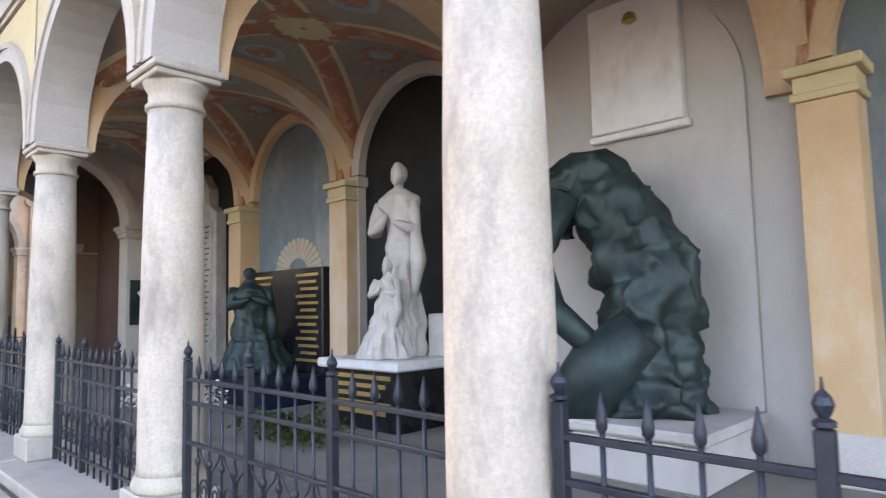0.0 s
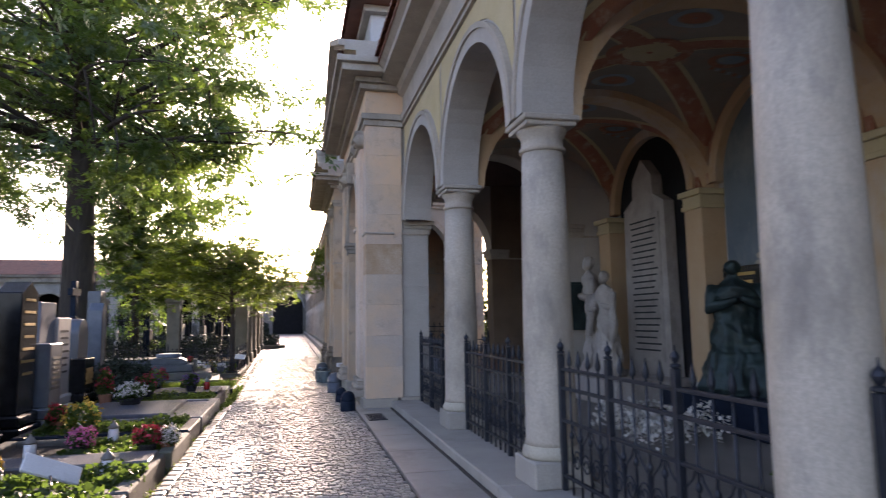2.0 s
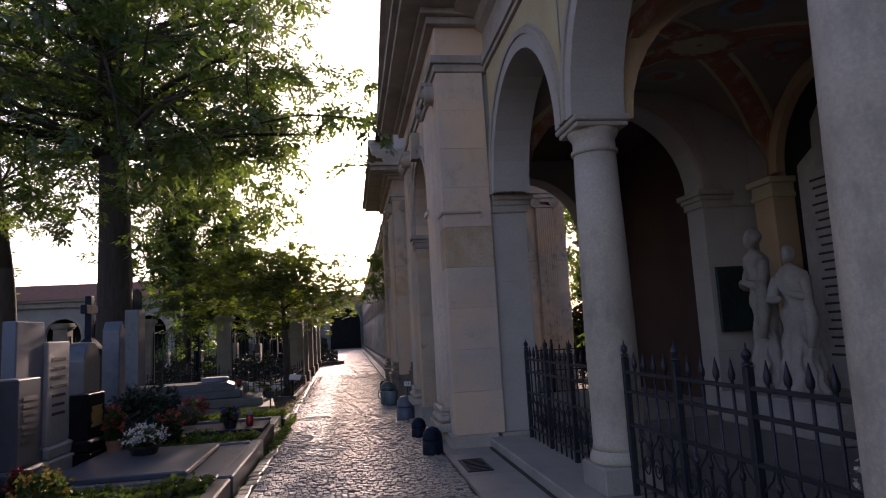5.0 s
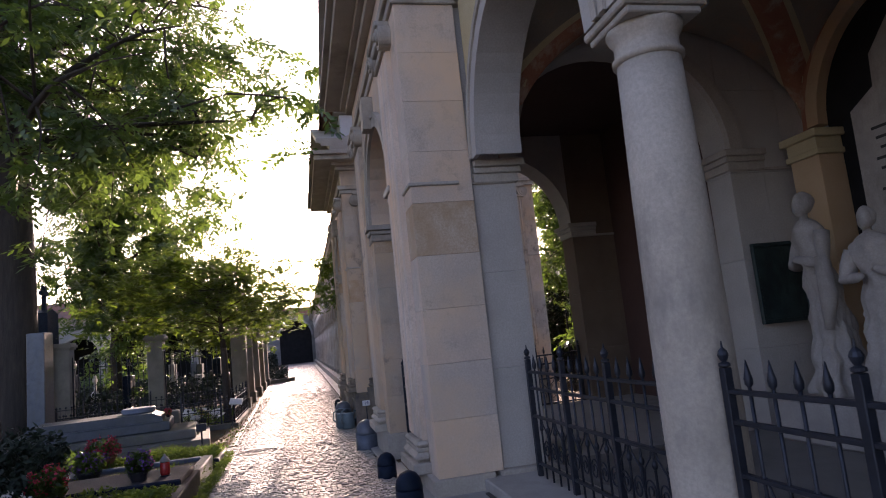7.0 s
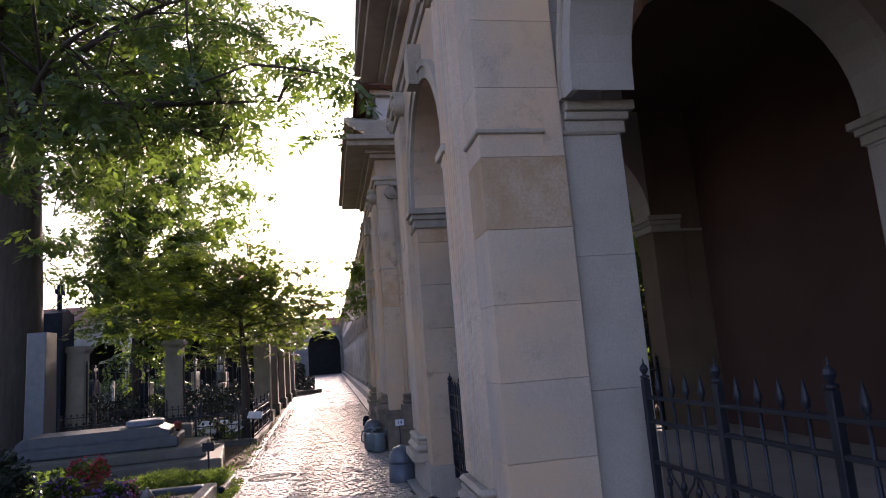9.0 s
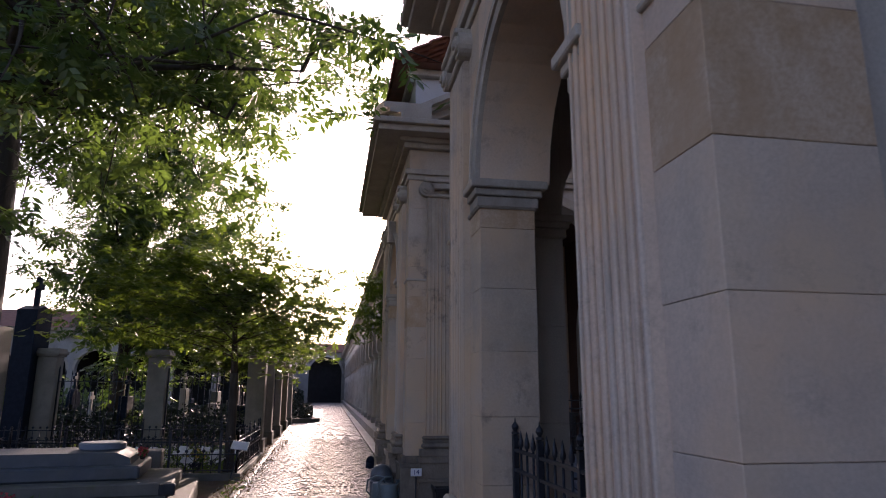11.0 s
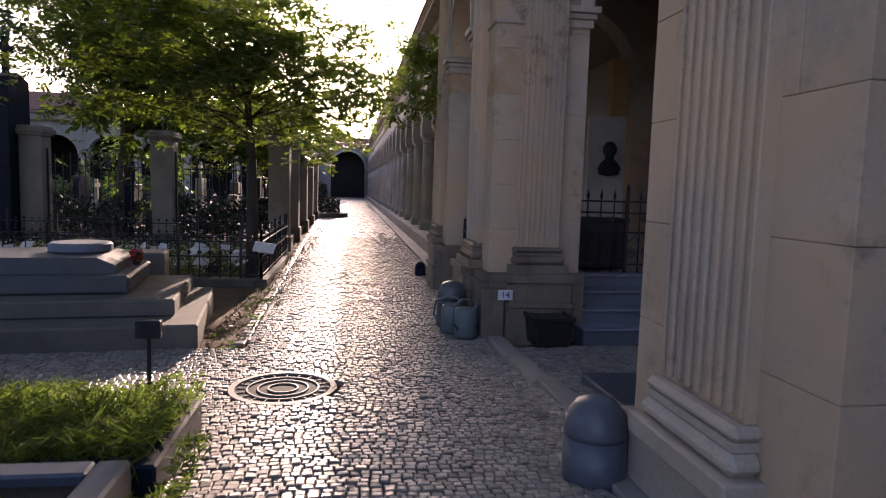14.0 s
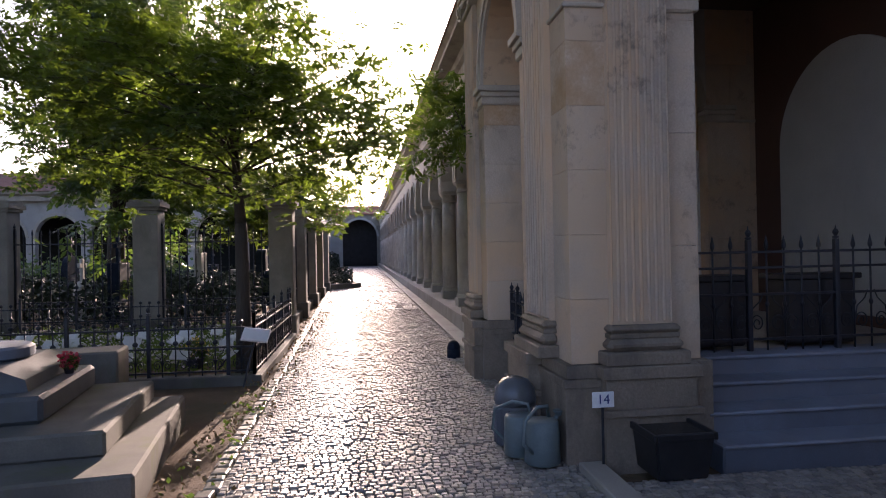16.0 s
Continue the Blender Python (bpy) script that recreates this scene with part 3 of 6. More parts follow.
# ---- pavilions ----
def pilaster(parent, u0, u1, v, zb, zt, axis, out, stone=SAND, foot=TRIM):
    """A fluted pilaster with base and scroll capital; v is the wall face, out the sign of the outward normal."""
    def bx(a, b, p, q, z0, z1, bev=0.006, bm=None):
        va, vb = sorted((v + out * p, v + out * q))
        return box(a, b, va, vb, z0, z1, bev, bm) if axis == "x" else box(va, vb, a, b, z0, z1, bev, bm)
    base = bx(u0 - 0.09, u1 + 0.09, -0.02, 0.17, zb, zb + 0.1, 0.01)
    bx(u0 - 0.06, u1 + 0.06, -0.02, 0.14, zb + 0.1, zb + 0.19, 0.035, base)
    bx(u0 - 0.035, u1 + 0.035, -0.02, 0.11, zb + 0.19, zb + 0.23, 0.008, base)
    bx(u0 - 0.045, u1 + 0.045, -0.02, 0.12, zb + 0.23, zb + 0.29, 0.025, base)
    part("pilaster_base", base, foot, parent)
    body = bx(u0, u1, -0.02, 0.05, zb + 0.29, zt - 0.3, 0.003)
    part("pilaster_shaft", body, stone, parent)
    n = 8
    w = (u1 - u0) / n
    for k in range(n + 1):
        a = u0 + k * w
        part("fillet", bx(max(u0, a - w * 0.2), min(u1, a + w * 0.2), 0.045, 0.068, zb + 0.31, zt - 0.32, 0.006), stone, parent)
    cap = bx(u0 - 0.02, u1 + 0.02, -0.02, 0.1, zt - 0.3, zt - 0.24, 0.015)
    bx(u0 - 0.06, u1 + 0.06, -0.02, 0.15, zt - 0.06, zt, 0.012, cap)
    bx(u0 - 0.02, u1 + 0.02, -0.02, 0.12, zt - 0.16, zt - 0.06, 0.012, cap)
    for u in (u0 - 0.02, u1 + 0.02):
        for rr, dd in ((0.125, 0.12), (0.085, 0.145), (0.045, 0.165)):
            m = Matrix.Translation((u, v + out * (dd / 2), zt - 0.17) if axis == "x" else (v + out * (dd / 2), u, zt - 0.17))
            m = m @ (Matrix.Rotation(math.pi / 2, 4, "X") if axis == "x" else Matrix.Rotation(math.pi / 2, 4, "Y"))
            bmesh.ops.create_cone(cap, cap_ends=True, segments=20, radius1=rr, radius2=rr, depth=dd, matrix=m)
    part("scroll_capital", cap, TRIM, parent)


def pediment(parent, u0, u1, v, z, rise, axis, out):
    mid = (u0 + u1) / 2
    def sweep(pts, p, q, material, name):
        bm = bmesh.new()
        va, vb = v + out * p, v + out * q
        ends = [[bm.verts.new((u, vv, zz) if axis == "x" else (vv, u, zz)) for u, zz in pts] for vv in (va, vb)]
        for i in range(len(pts)):
            bm.faces.new((ends[0][i], ends[0][(i + 1) % len(pts)], ends[1][(i + 1) % len(pts)], ends[1][i]))
        bm.faces.new(ends[0])
        bm.faces.new(list(reversed(ends[1])))
        part(name, bm, material, parent)
    sweep([(u0 + 0.2, z), (u1 - 0.2, z), (mid, z + rise - 0.08)], -0.3, 0.0, SAND, "tympanum")
    for s, e in ((u0, mid), (u1, mid)):
        for dz0, dz1, q in ((-0.02, 0.1, 0.2), (0.1, 0.17, 0.38), (0.17, 0.27, 0.48)):
            sweep([(s, z + dz0), (e, z + rise + dz0), (e, z + rise + dz1), (s, z + dz1)], -0.3, q, TRIM, "raking_cornice")


def pavilion(name, x0, x1, zg, ped_top, ca, rs, label, stone, zt=4.6, band=1.0, eave=0.0, foot=TRIM, imp=2.98):
    """x0 east face, x1 west face; front at y .9."""
    P = thing(name, label, "pavilion", "arcade pavilions", "structure")
    y0, y1, t = 0.9, 5.4, 0.45
    cb, re = 3.15, 1.2
    zw = zg - 0.2
    for sx, xa, xb in (("e", ca + rs, x0), ("w", x1, ca - rs)):
        # corner piers on the front
        e = sx == "e"
        ashlar(P, xb - t if e else xa, xb if e else xa + t, y0, y0 + 0.6, ped_top, zt, ochre=((4, 0),) if e else (), stone=stone if e else SAND)
        ashlar(P, xa if e else xa + t, xb - t if e else xb, y0, y0 + 0.46, ped_top, zt, ochre=((5, 1),) if not e else (), stone=stone if e else SAND)
        part("plinth", ring_molding([(zw, ped_top - 0.16, 0.07), (ped_top - 0.16, ped_top - 0.1, 0.085), (ped_top - 0.1, ped_top + 0.0, 0.06)] if ped_top > 0.25 else [(zw, ped_top, 0.05)], xa, xb, y0, y0 + 0.46), foot, P)
        u = x0 - 0.69 if e else x1 + 0.69
        pilaster(P, u - 0.31, u + 0.31, y0, ped_top, zt, "x", -1, stone if e else SAND, foot)
        part("string_course", box(xa - 0.022, xb + 0.022, y0 - 0.022, y0 + 0.47, imp - 0.2, imp - 0.165, 0.008), TRIM, P)
        jx = xa if sx == "e" else xb
        s = 1 if sx == "w" else -1
        for ov, za, zb in ((0.03, imp - 0.19, imp - 0.1), (0.055, imp - 0.1, imp - 0.04), (0.09, imp - 0.04, imp + 0.03)):
            a, b = sorted((jx - s * 0.26, jx + s * ov))
            part("impost", box(a, b, y0 - ov, y0 + 0.46 + ov, za, zb, 0.008), TRIM, P)
    for xa, xb in ((x0 - t, x0), (x1, x1 + t)):
        # responds beside the side arches
        for ya, yb in ((y0 + 0.602, cb - re), (cb + re, y1)):
            back = 0.05 if xa == x0 - t else 0.0
            # rear west respond of the pale pavilion: interior shade painted as darker brown
            ashlar(P, xa, xb - back, ya, yb, ped_top if ya < 3 else zg, zt, 0.9, stone=SHADEBROWN if ya > 3 and not back and stone is PALESAND else ARCHWHITE if stone is PALESAND else SAND)
            part("string_course", box(xa - 0.022, xb - back + 0.022, ya, yb - 0.02 if ya < 3 else yb, imp - 0.2, imp - 0.165, 0.008), TRIM, P)
            if ya < 3:
                part("plinth", ring_molding([(zw, ped_top, 0.045)], xa, xb, ya, yb), foot, P)
            jy, s = (yb, 1) if ya < 3 else (ya, -1)
            for ov, za, zb in ((0.03, imp - 0.19, imp - 0.1), (0.055, imp - 0.1, imp - 0.04), (0.09, imp - 0.04, imp + 0.03)):
                a, b = sorted((jy - s * 0.42, jy + s * ov))
                part("impost", box(xa - ov, xb - back + ov, a, b, za, zb, 0.008), TRIM, P)
        part("side_arch", arch_fill(cb, re, imp + 0.03, zt, xa, xb - (0.05 if xa == x0 - t else 0.0), "y"), ARCHWHITE, P)
        out = x0 + 0.0 if xa == x0 - t else x1
        sgn = 1 if xa == x0 - t else -1
        part("archivolt", archivolt(cb, re - 0.003, re + 0.15, imp + 0.03, out - (0.05 if sgn > 0 else 0.0), out + sgn * 0.03, "y"), TRIM, P)
    part("front_arch", arch_fill(ca, rs, imp + 0.03, zt, y0, y0 + 0.6), stone, P)
    part("archivolt", archivolt(ca, rs - 0.003, rs + 0.14, imp + 0.03, y0 - 0.04, y0), TRIM, P)
    part("archivolt_edge", archivolt(ca, rs + 0.11, rs + 0.17, imp + 0.03, y0 - 0.06, y0), TRIM, P)
    part("keystone", prism([(ca - 0.1, imp + rs + 0.02), (ca + 0.1, imp + rs + 0.02), (ca + 0.15, imp + rs + 0.42), (ca - 0.15, imp + rs + 0.42)], y0 - 0.14, y0, "y"), TRIM, P)
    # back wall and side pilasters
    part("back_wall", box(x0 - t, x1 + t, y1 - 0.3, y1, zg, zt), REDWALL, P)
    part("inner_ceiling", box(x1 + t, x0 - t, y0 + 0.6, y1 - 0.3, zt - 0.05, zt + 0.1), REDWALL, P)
    steps = [(zt, zt + 0.1, 0.03), (zt + 0.1, zt + 0.2, 0.07), (zt + 0.2, zt + 0.6, 0.0), (zt + 0.6, zt + 0.7, 0.1), (zt + 0.7, zt + 0.78, 0.18), (zt + 0.78, zt + 0.9, 0.42), (zt + 0.9, zt + 1.0, 0.5)]
    for za, zb, o in steps:
        za, zb = zt + (za - zt) * band, zt + (zb - zt) * band
        part("entablature", box(x1 - o, x0 + o, y0 - o - (eave if o > 0.3 else 0), y1 + o, za, zb, 0.008), TRIM if o else stone, P)
    zc = zt + band
    part("attic", box(x1 + 0.1, x0 - 0.1, y0 + 0.1, y1, zc, zc + 1.0, 0.01), PLASTER, P)
    part("attic_coping", box(x1 - 0.02, x0 + 0.02, y0 - 0.02, y1, zc + 1.0, zc + 1.12, 0.01), TRIM, P)
    pediment(P, x1 - 0.45, x0 + 0.45, y0, zc, 1.15, "x", -1)
    pediment(P, y0 + 0.1, y1 - 0.1, x0 - 0.05, zc, 1.1, "y", 1)
    # hipped tile roof
    bm = bmesh.new()
    zr = zc + 1.12
    cs = [bm.verts.new(v) for v in ((x1 - 0.25, y0 - 0.25, zr), (x0 + 0.25, y0 - 0.25, zr), (x0 + 0.25, y1, zr), (x1 - 0.25, y1, zr))]
    rd = [bm.verts.new((ca, 2.9, zr + 1.3)), bm.verts.new((ca, 3.8, zr + 1.3))]
    for f in ((cs[0], cs[1], rd[0]), (cs[1], cs[2], rd[1], rd[0]), (cs[2], cs[3], rd[1]), (cs[3], cs[0], rd[0], rd[1]), (cs[3], cs[2], cs[1], cs[0])):
        bm.faces.new(f)
    part("hipped_roof", bm, TILE, P)
    tile_roof("tiles", x1 - 0.25, x0 + 0.25, y0 - 0.3, 2.9, zr, zr + 1.3, P)
    return P


pav1 = pavilion("pavilion", -12.47, -17.05, 0.0, 0.14, -14.61, 1.05, "sandstone arcade pavilion with fluted pilasters and pediment", PALESAND)
pav2 = pavilion("pavilion", -20.75, -25.3, -0.36, 0.36, -23.025, 0.9, "sandstone pavilion on a high plinth with fluted pilasters", SAND, 4.7, 0.88, 0.13, SOOTY, 3.22)
for ya, yb in ((1.2, 1.7), (4.6, 5.1)):
    pilaster(pav2, ya, yb - 0.03, -20.75, 0.36, 4.7, "y", 1, SAND, SOOTY)
for ya, yb in ((1.1, 1.8), (4.5, 5.2)):
    part("pedestal", ring_molding([(-0.55, 0.0, 0.01), (0.0, 0.05, 0.035), (0.05, 0.27, 0.0), (0.27, 0.36, 0.03)], -20.9, -20.58, ya, yb), SOOTY, pav2)
for ua, ub in ((-22.1, -21.35), (-24.7, -23.95)):
    part("pedestal", ring_molding([(-0.55, 0.0, 0.01), (0.0, 0.05, 0.035), (0.05, 0.27, 0.0), (0.27, 0.36, 0.03)], ua, ub, 0.73, 1.1), SOOTY, pav2)
part("floor_slab", box(-16.6, -12.5, 1.5, 5.1, -0.3, 0.12), LEDGE, pav1)
part("floor_slab", box(-25.0, -21.36, 1.5, 5.1, -0.5, 0.27), LEDGE, pav2)

# far colonnade behind the second pavilion
far = thing("wall_far_arcade", "long arcade of round columns receding to the end wall", "wall", kind="structure")
FARX = [-25.3 - 2.75 * k for k in range(1, 26)]
for x in FARX:
    copy_thing(first, pose(x, YC, -0.05))
ends = [-25.3] + FARX
for a, b in zip(ends, ends[1:]):
    c, r = (a + b) / 2, (a - b) / 2 - 0.2
    part("arch", arch_fill(c, r, SPRING - 0.15, 4.62, YC - 0.2, YC + 0.2, n=14), ARCHWHITE, far)
    part("archivolt", archivolt(c, r, r + 0.16, SPRING - 0.15, YC - 0.245, YC - 0.2, n=14), TRIM, far)
    part("springer", box(b - 0.2, b + 0.2, YC - 0.2, YC + 0.2, SPRING - 0.15, 4.62), ARCHWHITE, far)
part("entablature", prism(ent, -25.3, -96.0), TRIM, far)
part("back_wall", box(-25.3, -96, YB + 0.3, YB + 0.6, -0.4, 5.5), GREYWALL, far)
part("vault", box(-25.3, -96, YC + 0.2, YB + 0.3, 4.3, 4.5), VAULT, far)
part("floor_slab", box(-25.3, -96, 1.3, YB + 0.3, -0.5, -0.05), LEDGE, far)
part("roof_slope", prism([(1.05, 5.545), (3.4, 6.5), (5.6, 5.6), (5.6, 5.5), (1.05, 5.5)], -25.3, -96), TILE, far)


# cross arcade closing the cemetery in the west
west = thing("wall_west_arcade", "pale arcade with tile roof closing the graveyard", "wall", kind="structure")
wx = -56.0
ys = [-4.7 - 3.0 * k for k in range(15)]
for a, b in zip(ys, ys[1:]):
    c = (a + b) / 2
    part("arch", arch_fill(c, 1.25, 2.5, 4.6, wx - 0.4, wx, "y", n=12), FARSTONE, west)
    part("archivolt", archivolt(c, 1.25, 1.4, 2.5, wx, wx + 0.06, "y", n=12), TRIM, west)
    part("pier", box(wx - 0.4, wx, b - 0.25, b + 0.25, -0.4, 4.6), FARSTONE, west)
part("entablature", prism([(wx + 0.25, 4.6), (wx + 0.3, 4.9), (wx + 0.5, 5.0), (wx + 0.5, 5.15), (wx - 0.4, 5.15), (wx - 0.4, 4.6)], -4.45, -46.7, "y"), TRIM, west)
part("roof_slope", prism([(wx + 0.6, 5.15), (wx - 2.2, 6.5), (wx - 5, 5.15)], -4.3, -46.7, "y"), TILE, west)
# near-black back wall: the shade inside the arches is put into its colour
part("back_wall", box(wx - 4.4, wx - 4.0, -46.7, -4.7, -0.5, 5.15), DARKRECESS, west)
part("pier", box(wx - 0.4, wx, -4.95, -4.45, -0.4, 4.6), FARSTONE, west)
part("return_wall", box(-96.0, wx - 0.4, -4.9, -4.5, -0.5, 5.15), FARSTONE, west)
gate = thing("wall_gate", "pale end wall with a dark round-arched gateway", "wall", kind="structure")
part("gate_arch", arch_fill(-0.9, 2.1, 3.3, 6.0, -96.4, -96.0, "y", n=16), PILLARSTONE, gate)
part("archivolt", archivolt(-0.9, 2.1, 2.35, 3.3, -96.0, -95.92, "y", n=16), FARSTONE, gate)
part("gate_wall", box(-96.4, -96.0, -4.9, -3.0, -0.5, 6.0), FARSTONE, gate)
part("gate_wall", box(-96.4, -96.0, 1.2, 6.0, -0.5, 6.0), PILLARSTONE, gate)
# near-black sheet added behind the gateway as its inner shade
part("gate_shade_sheet", box(-99.4, -99.0, -4.9, 6.0, -0.5, 6.0), DARKRECESS, gate)
part("roof_slope", prism([(-95.7, 6.0), (-97.7, 7.2), (-99.7, 6.0)], -4.9, 6.0, "y"), TILE, gate)


# ---- trees and planting ----
def leaf_mesh(name, centers, length, width, rng, flat=0.0):
    """Many small pointed leaves, each a folded rhombus."""
    n = len(centers)
    d = rng.normal(size=(n, 3))
    d[:, 2] *= 1 - flat
    d[:, 2] -= 0.35
    d /= np.linalg.norm(d, axis=1)[:, None]
    s = np.cross(d, rng.normal(size=(n, 3)))
    s /= np.linalg.norm(s, axis=1)[:, None] + 1e-9
    u = np.cross(s, d)
    ln = length * rng.uniform(0.6, 1.25, n)[:, None]
    wd = width * rng.uniform(0.6, 1.25, n)[:, None]
    v = np.empty((n, 4, 3))
    v[:, 0] = centers - d * ln / 2
    v[:, 1] = centers + s * wd / 2 + u * wd * 0.2
    v[:, 2] = centers + d * ln / 2
    v[:, 3] = centers - s * wd / 2 + u * wd * 0.2
    me = bpy.data.meshes.new(name)
    me.vertices.add(4 * n)
    me.vertices.foreach_set("co", v.ravel())
    me.loops.add(4 * n)
    me.loops.foreach_set("vertex_index", np.arange(4 * n))
    me.polygons.add(n)
    me.polygons.foreach_set("loop_start", np.arange(n) * 4)
    me.polygons.foreach_set("loop_total", np.full(n, 4))
    me.update(calc_edges=True)
    me.validate()
    return me


def spray_mesh(name, origins, leaf, pairs, rng, flat=0.0):
    """Feathered sprays: pairs of pointed leaflets along a drooping stalk, with one at the end."""
    n = len(origins)
    d = rng.normal(size=(n, 3))
    d[:, 2] = d[:, 2] * (0.55 - 0.4 * flat) - 0.45 * (1 - flat)
    d /= np.linalg.norm(d, axis=1)[:, None]
    s = np.cross(d, np.array((0.0, 0.0, 1.0)) + rng.normal(size=(n, 3)) * (0.42 - 0.2 * flat))
    s /= np.linalg.norm(s, axis=1)[:, None] + 1e-9
    size = rng.uniform(0.7, 1.25, n)[:, None]
    ln, wd = leaf[0] * size, leaf[1] * size
    quads = []
    for k in range(pairs + 1):
        for sg in ((-1, 1) if k < pairs else (0,)):
            root = origins + d * ln * 0.42 * (k + 0.6)
            a = d * (1.0 if sg == 0 else 0.55) + s * sg * 0.85 + rng.normal(size=(n, 3)) * 0.13
            a[:, 2] -= 0.12
            a /= np.linalg.norm(a, axis=1)[:, None]
            w = np.cross(a, np.cross(d, s) + rng.normal(size=(n, 3)) * 0.25)
            w /= np.linalg.norm(w, axis=1)[:, None] + 1e-9
            l = ln * rng.uniform(0.8, 1.15, (n, 1))
            quads.append(np.stack([root, root + a * l * 0.45 + w * wd / 2, root + a * l, root + a * l * 0.45 - w * wd / 2], 1))
    v = np.concatenate(quads)
    m = len(v)
    me = bpy.data.meshes.new(name)
    me.vertices.add(4 * m)
    me.vertices.foreach_set("co", v.ravel())
    me.loops.add(4 * m)
    me.loops.foreach_set("vertex_index", np.arange(4 * m))
    me.polygons.add(m)
    me.polygons.foreach_set("loop_start", np.arange(m) * 4)
    me.polygons.foreach_set("loop_total", np.full(m, 4))
    me.update(calc_edges=True)
    me.validate()
    return me


def bend(p, q, rnd, k=6, sag=0.1):
    p, q = Vector(p), Vector(q)
    ln = (q - p).length
    o = Vector((rnd.uniform(-1, 1), rnd.uniform(-1, 1), rnd.uniform(0.2, 1))) * ln * sag
    return [p.lerp(q, t / k) + o * math.sin(math.pi * t / k) for t in range(k + 1)]


def tree(name, label, base, trunk_r, fork_z, center, radius, limbs, subs, per_clump, leaf, clump, material, seed, low=-0.5, group="", flat=0.0, pairs=4, hanging=()):
    """Trunk, forking limbs, and leaf clumps round the twig ends inside an uneven crown."""
    rnd, rng = random.Random(seed), np.random.default_rng(seed)
    T = thing(name, label, "tree", group)
    base, center, radius = Vector(base), Vector(center), Vector(radius)
    top = Vector((base.x + (center.x - base.x) * 0.06, base.y + (center.y - base.y) * 0.06, fork_z))
    tp = bend(base - Vector((0, 0, 0.15)), top, rnd, 8, 0.03)
    part("trunk", tube(tp, [trunk_r * (1.35 if i == 0 else 1.08 - 0.035 * i) for i in range(9)], 14), BARK, T, smooth=True)
    leader = bend(top, center + Vector((0, 0, radius.z * 0.7)), rnd, 8, 0.06)
    part("limb", tube(leader, [trunk_r * (0.75 - 0.085 * i) for i in range(9)], 10), BARK, T, smooth=True)
    tips = []
    for i in range(limbs + len(hanging)):
        ang = 2 * math.pi * (i * 0.618 + rnd.uniform(-0.08, 0.08))
        h = min(0.95, low + (0.95 - low) * ((i + 0.5) / limbs))
        rr = math.sqrt(max(0.08, 1 - h * h)) * rnd.uniform(0.62, 1.0)
        end = center + Vector((radius.x * rr * math.cos(ang), radius.y * rr * math.sin(ang), radius.z * h))
        if i >= limbs:
            end = Vector(hanging[i - limbs])
        k = min(8, max(0, int(8 * (end.z - top.z) / max(0.5, leader[-1].z - top.z) * 0.6)))
        lp = bend(leader[k], end, rnd, 7, 0.12)
        r0 = trunk_r * rnd.uniform(0.18, 0.3) * (1 - 0.06 * k)
        bl = tube(lp, [r0 * (1 - 0.125 * j) for j in range(8)], 7)
        for s in range(subs):
            a = lp[rnd.randint(3, 7)]
            e = a + Vector((rnd.gauss(0, 1) * radius.x, rnd.gauss(0, 1) * radius.y, rnd.gauss(0, 0.95 - 0.6 * flat) * radius.z)) * 0.24
            tube(bend(a, e, rnd, 4, 0.12), [r0 * (0.3 - 0.065 * j) for j in range(5)], 5, bl)
            tips += [a.lerp(e, 0.55), e, e + Vector((rnd.gauss(0, 1), rnd.gauss(0, 1), rnd.gauss(0, 0.6))) * clump]
        part("limb", bl, BARK, T, smooth=True)
    pts = []
    for t in tips:
        n = max(1, int(per_clump * rnd.uniform(0.35, 1.5) / (2 * pairs + 1)))
        c = rng.normal(size=(n, 3)) * np.array((1, 1, 0.7 - 0.4 * flat)) * clump * rnd.uniform(0.22, 0.42)
        pts.append(c + np.array(t))
    crown = part("crown", spray_mesh("crown", np.concatenate(pts), leaf, pairs, rng, flat), material, T)
    tagged(crown, kind="stuff")
    return T


tree("ash_tree", "tall old tree with thick dark trunk and spreading green crown", (-23.2, -6.55, -0.36), 0.46, 6.6, (-23.0, -6.8, 10.3), (7.0, 8.5, 5.7), 50, 7, 106, (0.2, 0.08), 0.8, LEAF, 3, low=-0.66,
     hanging=((-18.6, -1.2, 6.2), (-20.6, -0.9, 6.4), (-21.6, -2.2, 5.9), (-17.6, -3.2, 6.3)))
tree("small_tree", "low spreading tree with thin trunk and layered leafy crown", (-25.0, -2.22, -0.36), 0.1, 1.65, (-25.0, -2.4, 3.05), (2.5, 2.75, 1.3), 36, 8, 70, (0.09, 0.046), 0.42, LEAF2, 11, low=-0.55, flat=0.7, pairs=3)
tree("small_tree", "low spreading tree further along the iron fence", (-38.0, -3.4, -0.36), 0.09, 1.6, (-38.0, -3.2, 2.9), (2.6, 2.6, 1.3), 26, 7, 84, (0.12, 0.06), 0.5, LEAF2, 13, low=-0.6, flat=0.6, pairs=3)
tree("broad_tree", "dark forked tree behind the gravestones", (-31.0, -13.0, -0.36), 0.33, 4.6, (-29.5, -12.8, 10.8), (7.5, 7.8, 5.6), 24, 6, 66, (0.25, 0.09), 0.9, LEAF, 21, low=-0.55)
tree("broad_tree", "dense tree behind the low spreading tree", (-35.5, -7.6, -0.36), 0.26, 2.6, (-35.5, -6.7, 6.2), (3.0, 3.4, 4.2), 22, 7, 130, (0.2, 0.085), 0.8, LEAF, 31, low=-0.8)
